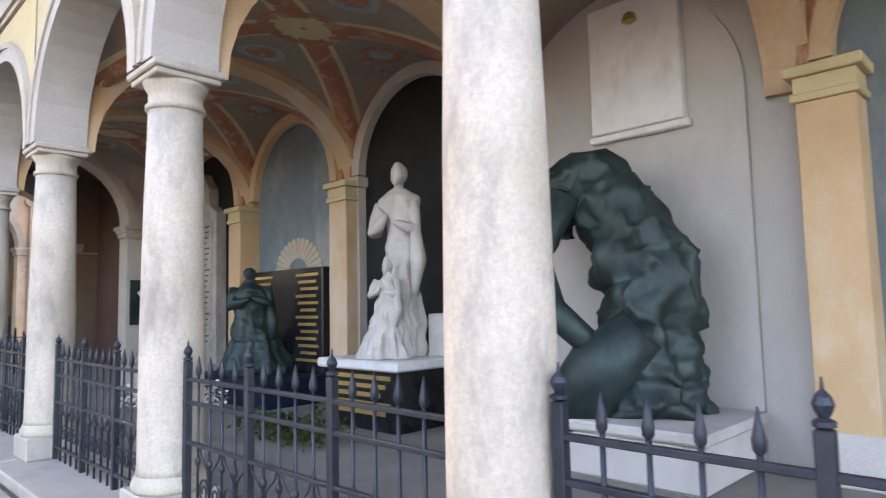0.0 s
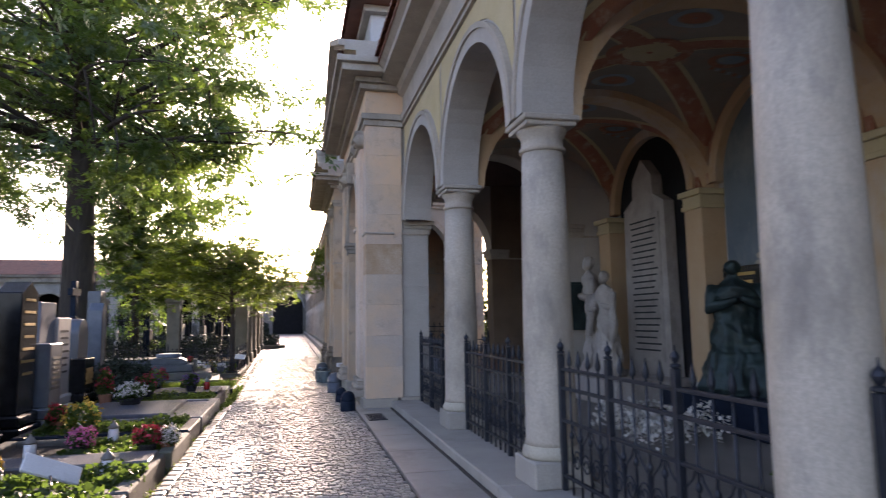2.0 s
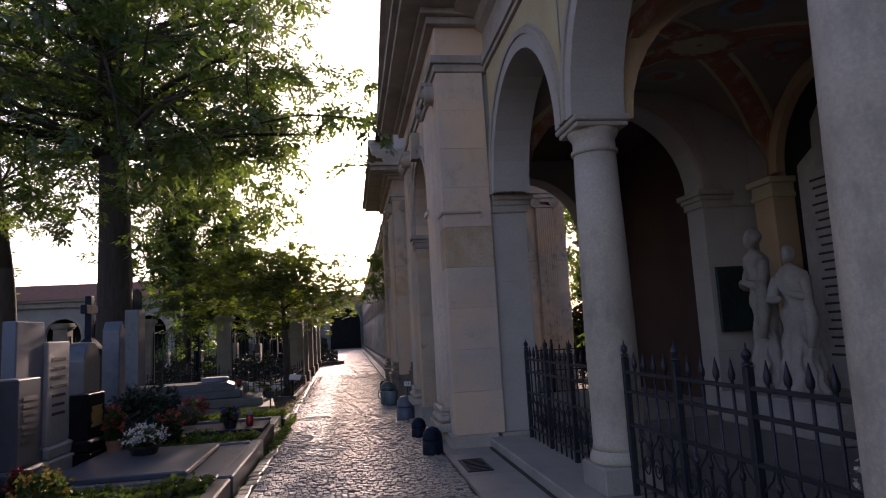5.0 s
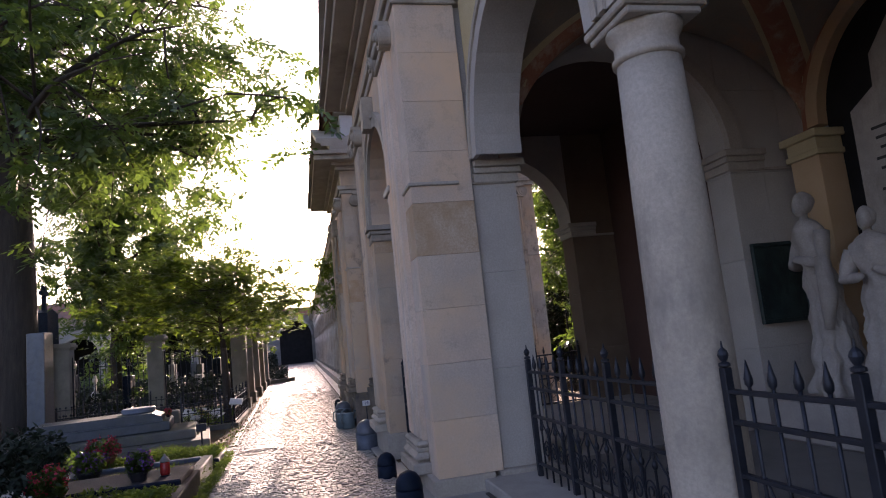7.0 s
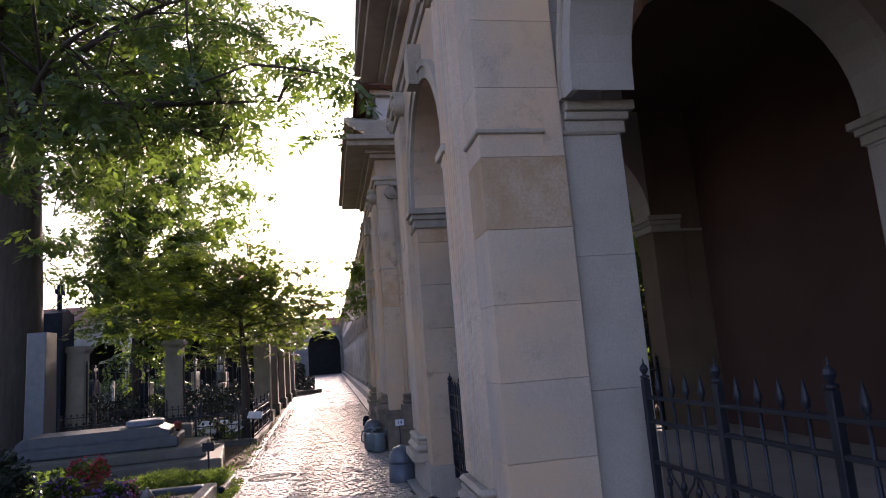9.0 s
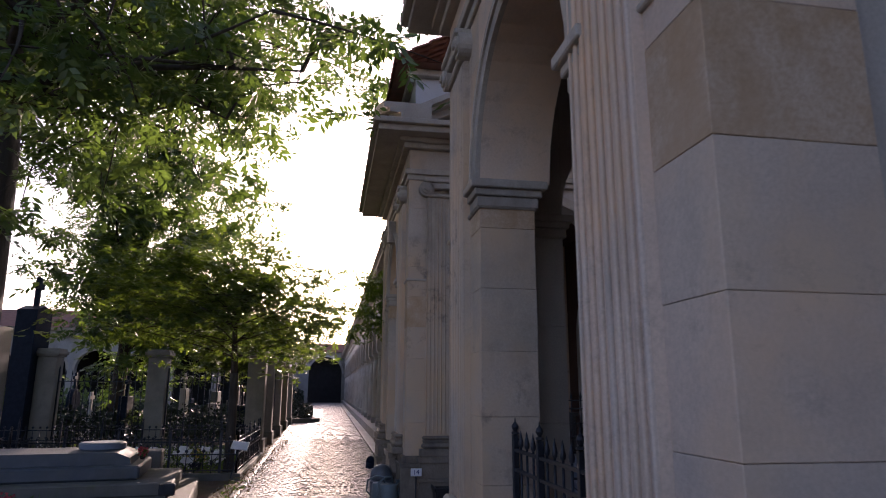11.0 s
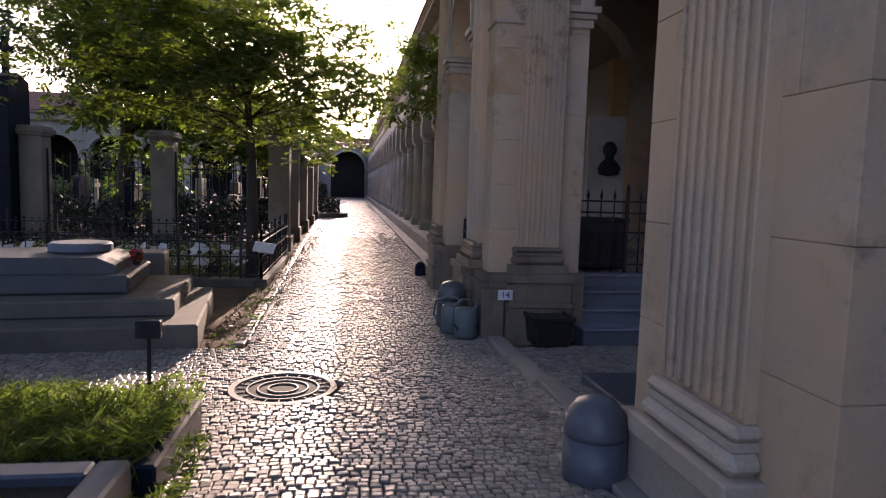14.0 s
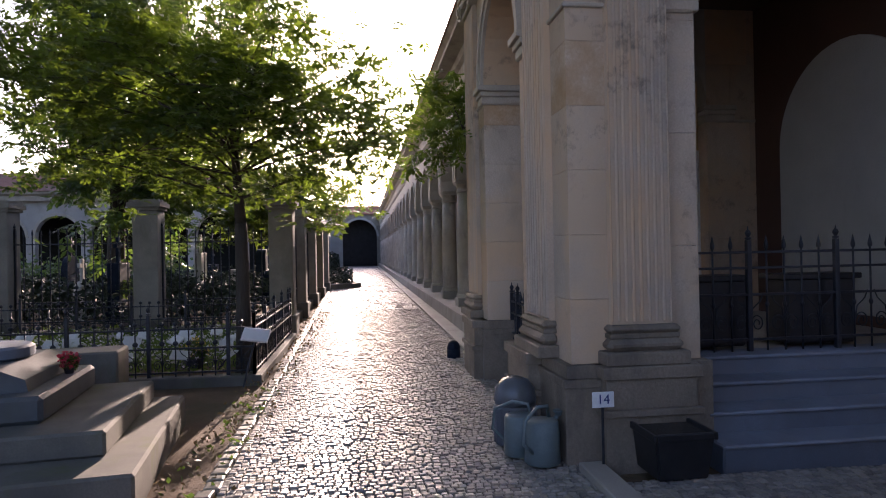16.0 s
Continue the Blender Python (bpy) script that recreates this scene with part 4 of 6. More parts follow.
tree("broad_tree", "leafy tree beyond the passage between pavilions", (-22.0, 10.5, -0.36), 0.2, 2.4, (-20.8, 10.2, 5.4), (5.5, 3.4, 4.6), 24, 7, 95, (0.2, 0.08), 0.8, LEAF, 41, low=-0.8)
tree("broad_tree", "distant tree at the edge of the graveyard", (-44, -26, -0.36), 0.3, 3.0, (-44, -26, 6.5), (6.5, 7.5, 4.5), 16, 5, 75, (0.38, 0.14), 1.3, LEAF, 51, low=-0.8)
tree("broad_tree", "distant tree at the edge of the graveyard", (-20, -30, -0.36), 0.3, 3.0, (-20, -30, 5.5), (8, 6.5, 4.5), 16, 5, 75, (0.38, 0.14), 1.3, LEAF, 61, low=-0.8)


def conifer(base, h, r, seed, label):
    rng = np.random.default_rng(seed)
    T = thing("conifer", label, "tree", "dark conifers")
    b = Vector(base)
    part("trunk", tube([b, b + Vector((0, 0, h * 0.95))], [0.16, 0.02], 8), BARK, T)
    pts = []
    for k in range(150):
        t = 0.03 + 0.95 * (k / 150) ** 0.9
        a = k * 2.4 + rng.uniform(-0.3, 0.3)
        reach = r * (1 - t) ** 0.8 * rng.uniform(0.65, 1.2) + 0.06
        n = int(30 + 90 * (1 - t))
        u = rng.uniform(0.1, 1, n) ** 0.7
        w = rng.normal(size=(n, 3)) * 0.09
        out = u * reach
        pts.append(np.stack([b.x + out * math.cos(a) + w[:, 0], b.y + out * math.sin(a) + w[:, 1], b.z + 0.15 + t * h + 0.12 * reach * u - 0.28 * reach * u * u + w[:, 2] * 0.7], 1))
    pts = np.concatenate(pts)
    tagged(part("foliage", leaf_mesh("foliage", pts, 0.26, 0.07, rng), NEEDLE, T), kind="stuff")


conifer((-17.5, -9.6, -0.3), 5.2, 1.5, 1, "dark conifer standing behind the gravestones")
conifer((-21.5, -13.5, -0.3), 6.6, 1.9, 2, "tall dark conifer behind the gravestones")
conifer((-13.2, -12.5, -0.1), 2.9, 1.0, 3, "small yellowish conifer bush")


def hedge(name, x0, x1, y0, y1, z0, z1, n, seed, material, label, leaf=(0.08, 0.05), category="plant"):
    """A mat or mound of leaves over a box, with an uneven top."""
    rng = np.random.default_rng(seed)
    p = rng.uniform(size=(n, 3))
    x, y = x0 + (x1 - x0) * p[:, 0], y0 + (y1 - y0) * p[:, 1]
    top = 0.65 + 0.2 * np.sin(x * 5.3 + seed) * np.cos(y * 4.1) + 0.15 * np.sin(x * 13 + y * 11)
    z = z0 + (z1 - z0) * top * p[:, 2] ** 0.6
    me = leaf_mesh(name, np.stack([x, y, z], 1), leaf[0], leaf[1], rng, 0.3)
    return tagged(part(name, me, material), label, category, kind="stuff")


hedge("hedge", -50, -47, -45, -9, -0.36, 1.6, 16000, 4, LEAF, "far clipped green hedge", (0.22, 0.14), "hedge")
tree("broad_tree", "dense leafy tree behind the far pavilion's corner", (-25.5, 9.0, -0.36), 0.22, 2.2, (-25.0, 8.8, 4.6), (3.6, 2.2, 4.2), 20, 7, 130, (0.18, 0.075), 0.75, LEAF, 71, low=-0.85)
hedge("hedge", -27.5, -14.0, 7.0, 7.9, -0.36, 2.7, 22000, 72, NEEDLE, "dark dense hedge behind the passage gate", (0.16, 0.09), "hedge")
hedge("shrubbery", -90, -57, -4.3, -3.2, -0.36, 1.5, 5000, 73, NEEDLE, "dark shrubs along the far wall of the path", (0.3, 0.16), "shrub")
hedge("grass", -18.3, -15.0, -3.2, -1.55, -0.18, 0.02, 9000, 5, GRASS, "tufts of green grass on a grave plot", (0.16, 0.012), "grass")
hedge("grass", -30, -25, -9, -2.3, -0.36, -0.1, 14000, 6, GRASS, "green ground cover inside the iron grave fence", (0.14, 0.03), "grass")
hedge("shrubbery", -46, -30.5, -13, -3.4, -0.36, 0.9, 14000, 7, NEEDLE, "dark low shrubs among far graves", (0.2, 0.1), "shrub")
hedge("grass", -20, -5, -10, -3.7, -0.12, 0.12, 14000, 8, IVY, "low green growth between the graves", (0.12, 0.05), "grass")
hedge("fallen_leaves", -40, -20.2, -2.1, -1.5, -0.36, -0.33, 900, 9, mat("dry_leaf", (0.2, 0.12, 0.04), (0.3, 0.2, 0.07), 9, bump=0), "dry leaves on the soil strip", (0.05, 0.035), "leaves")

# ---- paving ----
def left_edge(x):
    return -1.22 if x > -13 else (-1.22 - 0.38 * (-13 - x) / 7 if x > -20 else -1.6 - 0.016 * min(36, -20 - x))


def right_edge(x):
    return 0.72 if x > -12.3 else (0.72 if x > -17.3 else 0.98)


def path_top(x):
    return ground_z(x) - 0.012


bm = bmesh.new()
rows = []
for x in [3, -5, -12.3, -12.5, -14, -16, -17.2, -17.31, -19.5, -30, -56, -95.9]:
    rows.append([bm.verts.new((x, y, path_top(x) - 0.013)) for y in (left_edge(x) - 0.14, right_edge(x) + 0.02)])
for a, b in zip(rows, rows[1:]):
    bm.faces.new((a[0], a[1], b[1], b[0]))
bed = part("path", bm, JOINT)
tagged(bed, "cobbled graveyard path of small granite setts", "path", kind="structure")
bm = bmesh.new()
for ya, yb in ((-7.5, -1.73), (1.0, 7.5)):
    vs = [bm.verts.new((x, y, ground_z(x) - 0.024)) for x, y in ((-17.1, ya), (-17.1, yb), (-19.5, yb), (-19.5, ya))]
    bm.faces.new(vs)
    vs = [bm.verts.new((x, y, ground_z(x) - 0.024)) for x, y in ((-19.5, ya), (-19.5, yb), (-20.35, yb), (-20.35, ya))]
    bm.faces.new(vs)
part("crossing", bm, JOINT, bed)


def sett(bv, bf, x, y, z, lx, ly, rot, h, tilt):
    """One worn sett: a top with four sloping shoulders."""
    c, s = math.cos(rot), math.sin(rot)
    n = len(bv)
    for k, (fx, zz) in enumerate(((0.5, z - 0.03), (0.47, z + h - 0.006), (0.36, z + h))):
        for px, py in ((-fx, -fx), (fx, -fx), (fx, fx), (-fx, fx)):
            u, v = px * lx, py * ly
            bv.append((x + u * c - v * s, y + u * s + v * c, zz + tilt[0] * u + tilt[1] * v))
    for r in (0, 4):
        for k in range(4):
            bf.append((n + r + k, n + r + (k + 1) % 4, n + r + 4 + (k + 1) % 4, n + r + 4 + k))
    bf.append((n + 8, n + 9, n + 10, n + 11))


MANHOLE = (-18.95, -1.1)
bv, bf, near_setts = [], [], []
rs = random.Random(8)
x = 2.0
while x > -95.8:
    lx = rs.uniform(0.048, 0.06) if x > -34 else 0.2
    spans = [(left_edge(x), right_edge(x))]
    if -20.3 < x < -17.15:
        spans = [(-7.4, 7.3)]
    for ya, yb in spans:
        y = ya
        while y < yb - 0.04:
            ly = min(rs.uniform(0.046, 0.072) * (1 if x > -34 else 2), yb - y)
            cx, cy = x - lx / 2 + 0.02 * math.sin(y * 3.1 + x * 0.7), y + ly / 2
            if (cx - MANHOLE[0]) ** 2 + (cy - MANHOLE[1]) ** 2 > 0.2 and not (cx < -17.0 and cx > -17.2 and cy > 0.6):
                args = (cx, cy, path_top(x), lx * rs.uniform(0.92, 0.99), ly * rs.uniform(0.92, 0.99), rs.gauss(0, 0.06), 0.016 + rs.gauss(0, 0.004), (rs.gauss(0, 0.045) + (0.05 if -19.5 < x < -12.5 else 0), rs.gauss(0, 0.045)))
                if -16.6 < cx < -15.8 and len(near_setts) < 295:
                    near_setts.append(args)
                else:
                    sett(bv, bf, *args)
            y += ly
    x -= lx
me = bpy.data.meshes.new("setts")
me.from_pydata(bv, [], bf)
tagged(part("setts", me, COBBLES, bed), kind="stuff")
for args in near_setts:
    pv, pf = [], []
    sett(pv, pf, *args)
    me = bpy.data.meshes.new("sett")
    me.from_pydata(pv, [], pf)
    part("sett", me, COBBLE, bed)
# a row of larger edging stones along the graves
bv, bf = [], []
x = 2.0
while x > -95:
    l = rs.uniform(0.14, 0.22)
    if not -20.3 < x < -17.15:
        sett(bv, bf, x - l / 2, left_edge(x) - 0.07 + rs.gauss(0, 0.008), path_top(x), l * 0.94, 0.12, rs.gauss(0, 0.03), 0.022, (rs.gauss(0, 0.03), rs.gauss(0, 0.03)))
    x -= l
me = bpy.data.meshes.new("edging")
me.from_pydata(bv, [], bf)
tagged(part("edging_stones", me, mat("pale_edging_stone", (0.2, 0.18, 0.15), (0.32, 0.29, 0.25), 5, (0.4, 0.65), grain=120, island=0.3), bed), kind="stuff")
strip = thing("pavement", "pale stone slabs between cobbles and arcade kerb", "pavement", kind="structure")
x = 3.0
while x > -12.2:
    l = rs.uniform(0.9, 1.3)
    part("paving_slab", box(x - l + 0.006, x - 0.006, 0.745, 1.295, -0.15, 0.004 + rs.gauss(0, 0.002), 0.006), SLAB, strip)
    x -= l
part("dirt_joint", box(-12.3, 3.0, 1.262, 1.3, -0.1, 0.014, 0.004), JOINT, strip, "dark mossy dirt along the kerb foot")
for i in range(4):
    x0 = -12.6 - i * 1.1
    zz = ground_z(x0 - 0.5)
    part("paving_slab", box(x0 - 1.09, x0, 0.735, 0.9, zz - 0.3, zz + 0.0, 0.006), SLAB, strip)
for i in range(20):
    x0 = -25.35 - i * 3.4
    part("paving_slab", box(x0 - 3.39, x0, 0.99, 1.29, -0.5, -0.34, 0.006), SLAB, strip)
for i in range(4):
    part("paving_slab", box(-17.3 - i * 0.82, -18.11 - i * 0.82, 0.97 - 0.03 * i, 1.15 - 0.03 * i, -0.6, -0.3 if i > 1 else -0.26, 0.01), LEDGE, strip)


# ---- iron fences ----
def spear_bar(h, r=0.009):
    bm = tube([(0, 0, 0), (0, 0, h)], r, 6)
    lathe([(0.004, h - 0.02), (0.018, h), (0.02, h + 0.025), (0.012, h + 0.06), (0.002, h + 0.11)], 8, bm=bm)
    lathe([(r, h * 0.42), (0.018, h * 0.44), (0.018, h * 0.46), (r, h * 0.48)], 8, bm=bm)
    return finish(bm, "bar", True)


def post_mesh(h, r=0.022):
    bm = box(-r, r, -r, r, 0, h, 0.004)
    lathe([(0.01, h), (0.028, h + 0.008), (0.028, h + 0.02), (0.012, h + 0.028), (0.022, h + 0.045), (0.027, h + 0.06), (0.021, h + 0.078), (0.006, h + 0.095), (0.003, h + 0.125)], 10, bm=bm)
    return finish(bm, "post", False)


def scroll_mesh(w, h):
    """Two facing spirals joined by a bow."""
    bm = bmesh.new()
    for s in (-1, 1):
        pts = []
        for k in range(26):
            a = k / 25 * 3.2 * math.pi
            r = w * 0.24 * (1 - 0.75 * k / 25)
            pts.append((s * (w * 0.25 - r * math.cos(a) * 0.9), 0, h * 0.32 + r * math.sin(a) * 1.1))
        tube(pts, 0.006, 5, bm)
        tube([(s * w * 0.02, 0, h * 0.32), (s * w * 0.1, 0, h * 0.62), (s * w * 0.36, 0, h * 0.78), (s * w * 0.46, 0, h * 0.95)], 0.006, 5, bm)
    return finish(bm, "scroll", True)


BAR, POST, SCROLL = spear_bar(0.93), post_mesh(1.0), scroll_mesh(0.3, 0.44)
TALLBAR, TALLPOST = spear_bar(1.9, 0.011), post_mesh(2.0, 0.025)


def boss_bar(h):
    """A short bar ending in a ball, with a second ball halfway."""
    bm = tube([(0, 0, 0), (0, 0, h)], 0.009, 6)
    for z, r in ((h + 0.02, 0.03), (h * 0.66, 0.034)):
        bmesh.ops.create_icosphere(bm, subdivisions=2, radius=r, matrix=Matrix.Translation((0, 0, z)))
    return finish(bm, "bar", True)


LOWBAR, LOWPOST, LOWSCROLL = boss_bar(0.66), post_mesh(0.8, 0.022), scroll_mesh(0.24, 0.3)


def fence(a, b, z, label, bar=BAR, post=POST, scroll=SCROLL, heights=(0.1, 0.5, 0.74, 0.88), step=0.15, post_every=5, group="iron railings"):
    """A railing from a to b (plan points): rails, posts with finials, pointed bars, scrollwork between."""
    F = thing("iron_fence", label, "fence", group)
    a, b = Vector((*a, z)), Vector((*b, z))
    ln = (b - a).length
    F.location = a
    F.rotation_euler = (0, 0, math.atan2(b.y - a.y, b.x - a.x))
    for h in heights:
        part("rail", box(0, ln, -0.016, 0.016, h, h + 0.022, 0.003), IRON, F)
    n = max(2, round(ln / step))
    for i in range(n + 1):
        me = post if i % post_every == 0 or i == n else bar
        part("post" if me is post else "bar", me, IRON, F).location = (ln * i / n, 0, 0)
        if scroll and i % 2 == 0 and i < n - 1:
            part("scroll", scroll, IRON, F).location = (ln * (i + 1) / n, 0, heights[0] + 0.01)
    return F


for a, b in zip(tops[1:], tops[2:]):
    fence((a - 0.24, YC), (b + 0.24, YC), 0.1, "dark blue painted wrought-iron railing between arcade columns")
fence((-13.58, 1.15), (-15.63, 1.15), 0.0, "dark iron railing in the pavilion's front arch")
fence((-16.85, 2.0), (-16.85, 4.3), 0.0, "dark iron railing in the pavilion's side arch")
fence((-21.5, 1.95), (-21.5, 4.35), 0.27, "black iron railing with pointed bars above the steps", step=0.17)
fence((-22.1, 1.2), (-23.9, 1.2), -0.3, "dark iron railing in the far pavilion's front arch")

# ---- figures ----
def figure(name, label, at, h, turn, material, seed, girth=0.26, lean=(0, 0), kneel=False, group=""):
    """A robed stone or bronze figure as one plain draped mesh."""
    rnd = random.Random(seed)
    bm = bmesh.new()
    prof = [(0.0, 1.25), (0.03, 1.3), (0.1, 1.06), (0.25, 0.9), (0.42, 0.8), (0.52, 0.74), (0.6, 0.64), (0.68, 0.7), (0.76, 0.86), (0.8, 0.8), (0.835, 0.42), (0.85, 0.2), (0.875, 0.19)]
    if kneel:
        prof = [(0.0, 1.7), (0.05, 1.75), (0.16, 1.5), (0.3, 1.15), (0.45, 0.9), (0.58, 0.78), (0.7, 0.85), (0.77, 0.74), (0.81, 0.4), (0.84, 0.2), (0.86, 0.19)]
    segs, rings = 88, []
    ph = [rnd.uniform(0, 6.28) for _ in range(6)]
    for i in range(100):
        t = i / 99 * prof[-1][0]
        for (z0, r0), (z1, r1) in zip(prof, prof[1:]):
            if z0 <= t <= z1:
                r = r0 + (r1 - r0) * (t - z0) / (z1 - z0)
        fold = max(0.0, 1 - t / 0.72)
        sway = 0.12 * girth * math.sin(3.2 * t / prof[-1][0] + ph[4])
        ring = []
        for k in range(segs):
            a = 2 * math.pi * k / segs
            w = 1 + fold * (0.11 * math.sin(6 * a + ph[0] + 2.5 * t) + 0.1 * (1 - 2 * abs(math.sin(5.5 * a + ph[1] - 3.5 * t))) + 0.06 * (1 - 2 * abs(math.sin(9.5 * a + ph[3] + 4 * t)))) + 0.07 * math.sin(2 * a + ph[2] + 7 * t)
            w += 0.07 * (1 - 2 * abs(math.sin(2 * a + 17 * t + ph[5]))) * (0.3 < t < 0.82)
            x, y = r * girth * w * math.cos(a) + sway, r * girth * 0.74 * w * math.sin(a)
            ring.append(bm.verts.new((x + lean[0] * h * t * t, y + lean[1] * h * t * t, t * h)))
        rings.append(ring)
    for p, q in zip(rings, rings[1:]):
        for k in range(segs):
            bm.faces.new((p[k], p[(k + 1) % segs], q[(k + 1) % segs], q[k]))
    bm.faces.new(list(reversed(rings[0])))
    bm.faces.new(rings[-1])
    e = prof[-1][0]
    hd = Vector((lean[0] * h * e * e + 0.1 * girth * math.sin(3.2 + ph[4]), lean[1] * h * e * e - 0.02 * h, (e + 0.045) * h))
    bmesh.ops.create_uvsphere(bm, u_segments=18, v_segments=14, radius=0.047 * h, matrix=Matrix.Translation(hd) @ Matrix.Rotation(0.25, 4, "X") @ Matrix.Diagonal((0.82, 0.95, 1.3, 1)))
    bmesh.ops.create_uvsphere(bm, u_segments=18, v_segments=14, radius=0.05 * h, matrix=Matrix.Translation(hd + Vector((0, 0.016 * h, 0.006 * h))) @ Matrix.Diagonal((0.98, 0.9, 1.2, 1)))
    sz = 0.77 * h
    off = Vector((lean[0] * h * 0.55, lean[1] * h * 0.55, 0))
    for s in (-1, 1):
        p = [off + Vector((s * girth * 0.7, 0, sz)), off + Vector((s * girth * 0.95, -girth * 0.25, sz - 0.15 * h)), off + Vector((s * girth * rnd.uniform(0.05, 0.4), -girth * 0.85, sz - rnd.uniform(0.02, 0.16) * h))]
        tube([p[0], p[0].lerp(p[1], 0.5), p[1], p[1].lerp(p[2], 0.5), p[2]], [girth * 0.3, girth * 0.28, girth * 0.26, girth * 0.2, girth * 0.11], 12, bm)
    # sash and hanging cloth over one arm
    tube([off + Vector((girth * 0.9, -girth * 0.3, sz - 0.12 * h)), off + Vector((girth * 1.0, -girth * 0.35, sz - 0.3 * h)), off + Vector((girth * 0.85, -girth * 0.4, sz - 0.46 * h))], [girth * 0.24, girth * 0.3, girth * 0.14], 12, bm)
    for v in bm.verts:
        c_ = v.co * (9 / h)
        v.co += Vector((noise.noise(c_), noise.noise(c_ + Vector((7, 0, 0))), 0.6 * noise.noise(c_ + Vector((0, 9, 0))))) * 0.02 * h + Vector((noise.noise(c_ * 3), noise.noise(c_ * 3 + Vector((3, 0, 0))), 0)) * 0.006 * h
    bm.transform(pose(*at, 0, 0, turn))
    ob = part(name, bm, material, smooth=True)
    return tagged(ob, label, "statue", group)


NX = BAYS[3]
ped = thing("statue_pedestal", "black pedestal with gilt letters and white marble top slab", "pedestal")
ped_body = part("body", box(NX - 0.42, NX + 0.72, 4.25, 5.25, 0.14, 0.76, 0.012), BLACKSTONE, ped)
part("slab", box(NX - 0.52, NX + 0.82, 4.15, 5.28, 0.76, 0.86, 0.02), WHITE, ped)
for i in range(5):
    part("inscription", box(NX - 0.35 + 0.05 * (i % 2), NX + 0.62 - 0.08 * (i % 3), 4.243, 4.25, 0.66 - i * 0.09, 0.705 - i * 0.09), GOLD, ped_body, "row of gilt letters")
figure("statue", "white marble statue of a standing robed figure on a pedestal", (NX + 0.2, 4.75, 0.86), 2.2, 25, MARBLE, 2, 0.265)
figure("statue", "white marble statue of a kneeling draped figure", (NX + 0.3, 4.5, 0.86), 1.08, 15, MARBLE, 5, 0.17, kneel=True)
blk = part("marble_block", box(NX + 0.5, NX + 0.78, 4.9, 5.24, 0.86, 1.32, 0.015), MARBLE)
tagged(blk, "plain white marble block beside the statue", "block")

# bronze mourner with inscribed slab and mosaic sun
BX = BAYS[4]
tab = thing("memorial_slab", "black memorial slab with rows of gilt lettering", "memorial")
tab_slab = part("slab", box(BX - 0.95, BX + 0.95, 5.12, 5.28, 0.5, 1.98, 0.015), BLACKSTONE, tab)
for i in range(13):
    for x0, x1 in ((BX - 0.85, BX - 0.35), (BX + 0.3, BX + 0.85)):
        part("inscription", box(x0 + 0.06 * (i % 3), x1 - 0.05 * (i % 2), 5.112, 5.12, 1.86 - i * 0.1, 1.9 - i * 0.1), GOLD, tab_slab)
part("base", box(BX - 1.0, BX + 1.0, 4.2, 5.28, 0.14, 0.5, 0.02), GRANITE, tab)
figure("statue", "patinated bronze statue of a seated draped mourner", (BX - 0.1, 4.75, 0.5), 1.55, 60, BRONZE, 7, 0.3, lean=(-0.12, -0.1), kneel=True)
sunb = thing("mosaic_sun", "cream mosaic half sun on blue wall", "mosaic", kind="structure")
for i in range(15):
    a0, a1 = math.pi * i / 15, math.pi * (i + 0.86) / 15
    bm = bmesh.new()
    vs = [bm.verts.new((BX + 0.1 + r * math.cos(a), 5.29, 1.95 + r * math.sin(a) * 0.8)) for r, a in ((0.25, a0), (0.6, a0), (0.64, (a0 + a1) / 2), (0.6, a1), (0.25, a1))]
    f = bm.faces.new(vs)
    g = bmesh.ops.extrude_face_region(bm, geom=[f])["geom"]
    bmesh.ops.translate(bm, verts=[v for v in g if isinstance(v, bmesh.types.BMVert)], vec=(0, -0.012, 0))
    part("ray", bm, VAULT2, sunb)

# white tablet with grey figures
TX = BAYS[5]
tb = thing("memorial_tablet", "tall pale memorial tablet with pointed top and engraved rows", "memorial")
part("tablet", prism([(TX - 0.62, 0.5), (TX + 0.62, 0.5), (TX + 0.58, 3.1), (TX + 0.3, 3.25), (TX + 0.28, 3.55), (TX, 3.85), (TX - 0.28, 3.55), (TX - 0.3, 3.25), (TX - 0.58, 3.1)], 5.1, 5.28, "y"), GREYSTATUE, tb)
part("base", box(TX - 0.95, TX + 0.95, 4.0, 5.28, 0.14, 0.5, 0.02), GREYSTATUE, tb)
tb_panel = part("panel", box(TX - 0.45, TX + 0.45, 5.085, 5.1, 0.7, 2.95, 0.004), GREYSTATUE, tb)
for i in range(22):
    part("inscription", box(TX - 0.38 + 0.03 * (i % 3), TX + 0.38 - 0.04 * ((i * 5) % 4), 5.08, 5.086, 2.85 - i * 0.095, 2.876 - i * 0.095), INK, tb_panel)
figure("statue", "grey stone statue of a veiled standing woman", (-11.0, 4.35, 0.5), 1.6, 20, GREYSTATUE, 12, 0.21)
figure("statue", "grey stone statue of a robed figure with bowed head", (-11.75, 4.55, 0.5), 1.9, -15, GREYSTATUE, 14, 0.24, lean=(0, -0.04))
plq = thing("relief_plaque", "dark bronze relief plaque in a frame on the end wall", "plaque")
part("panel", box(-12.46, -12.43, 4.42, 4.95, 1.2, 1.95, 0.006), BRONZE, plq)
for a, b, c, d in ((4.39, 4.98, 1.95, 1.99), (4.39, 4.98, 1.16, 1.2), (4.39, 4.42, 1.2, 1.95), (4.95, 4.98, 1.2, 1.95)):
    part("frame", box(-12.465, -12.415, a, b, c, d, 0.005), BRONZE, plq)

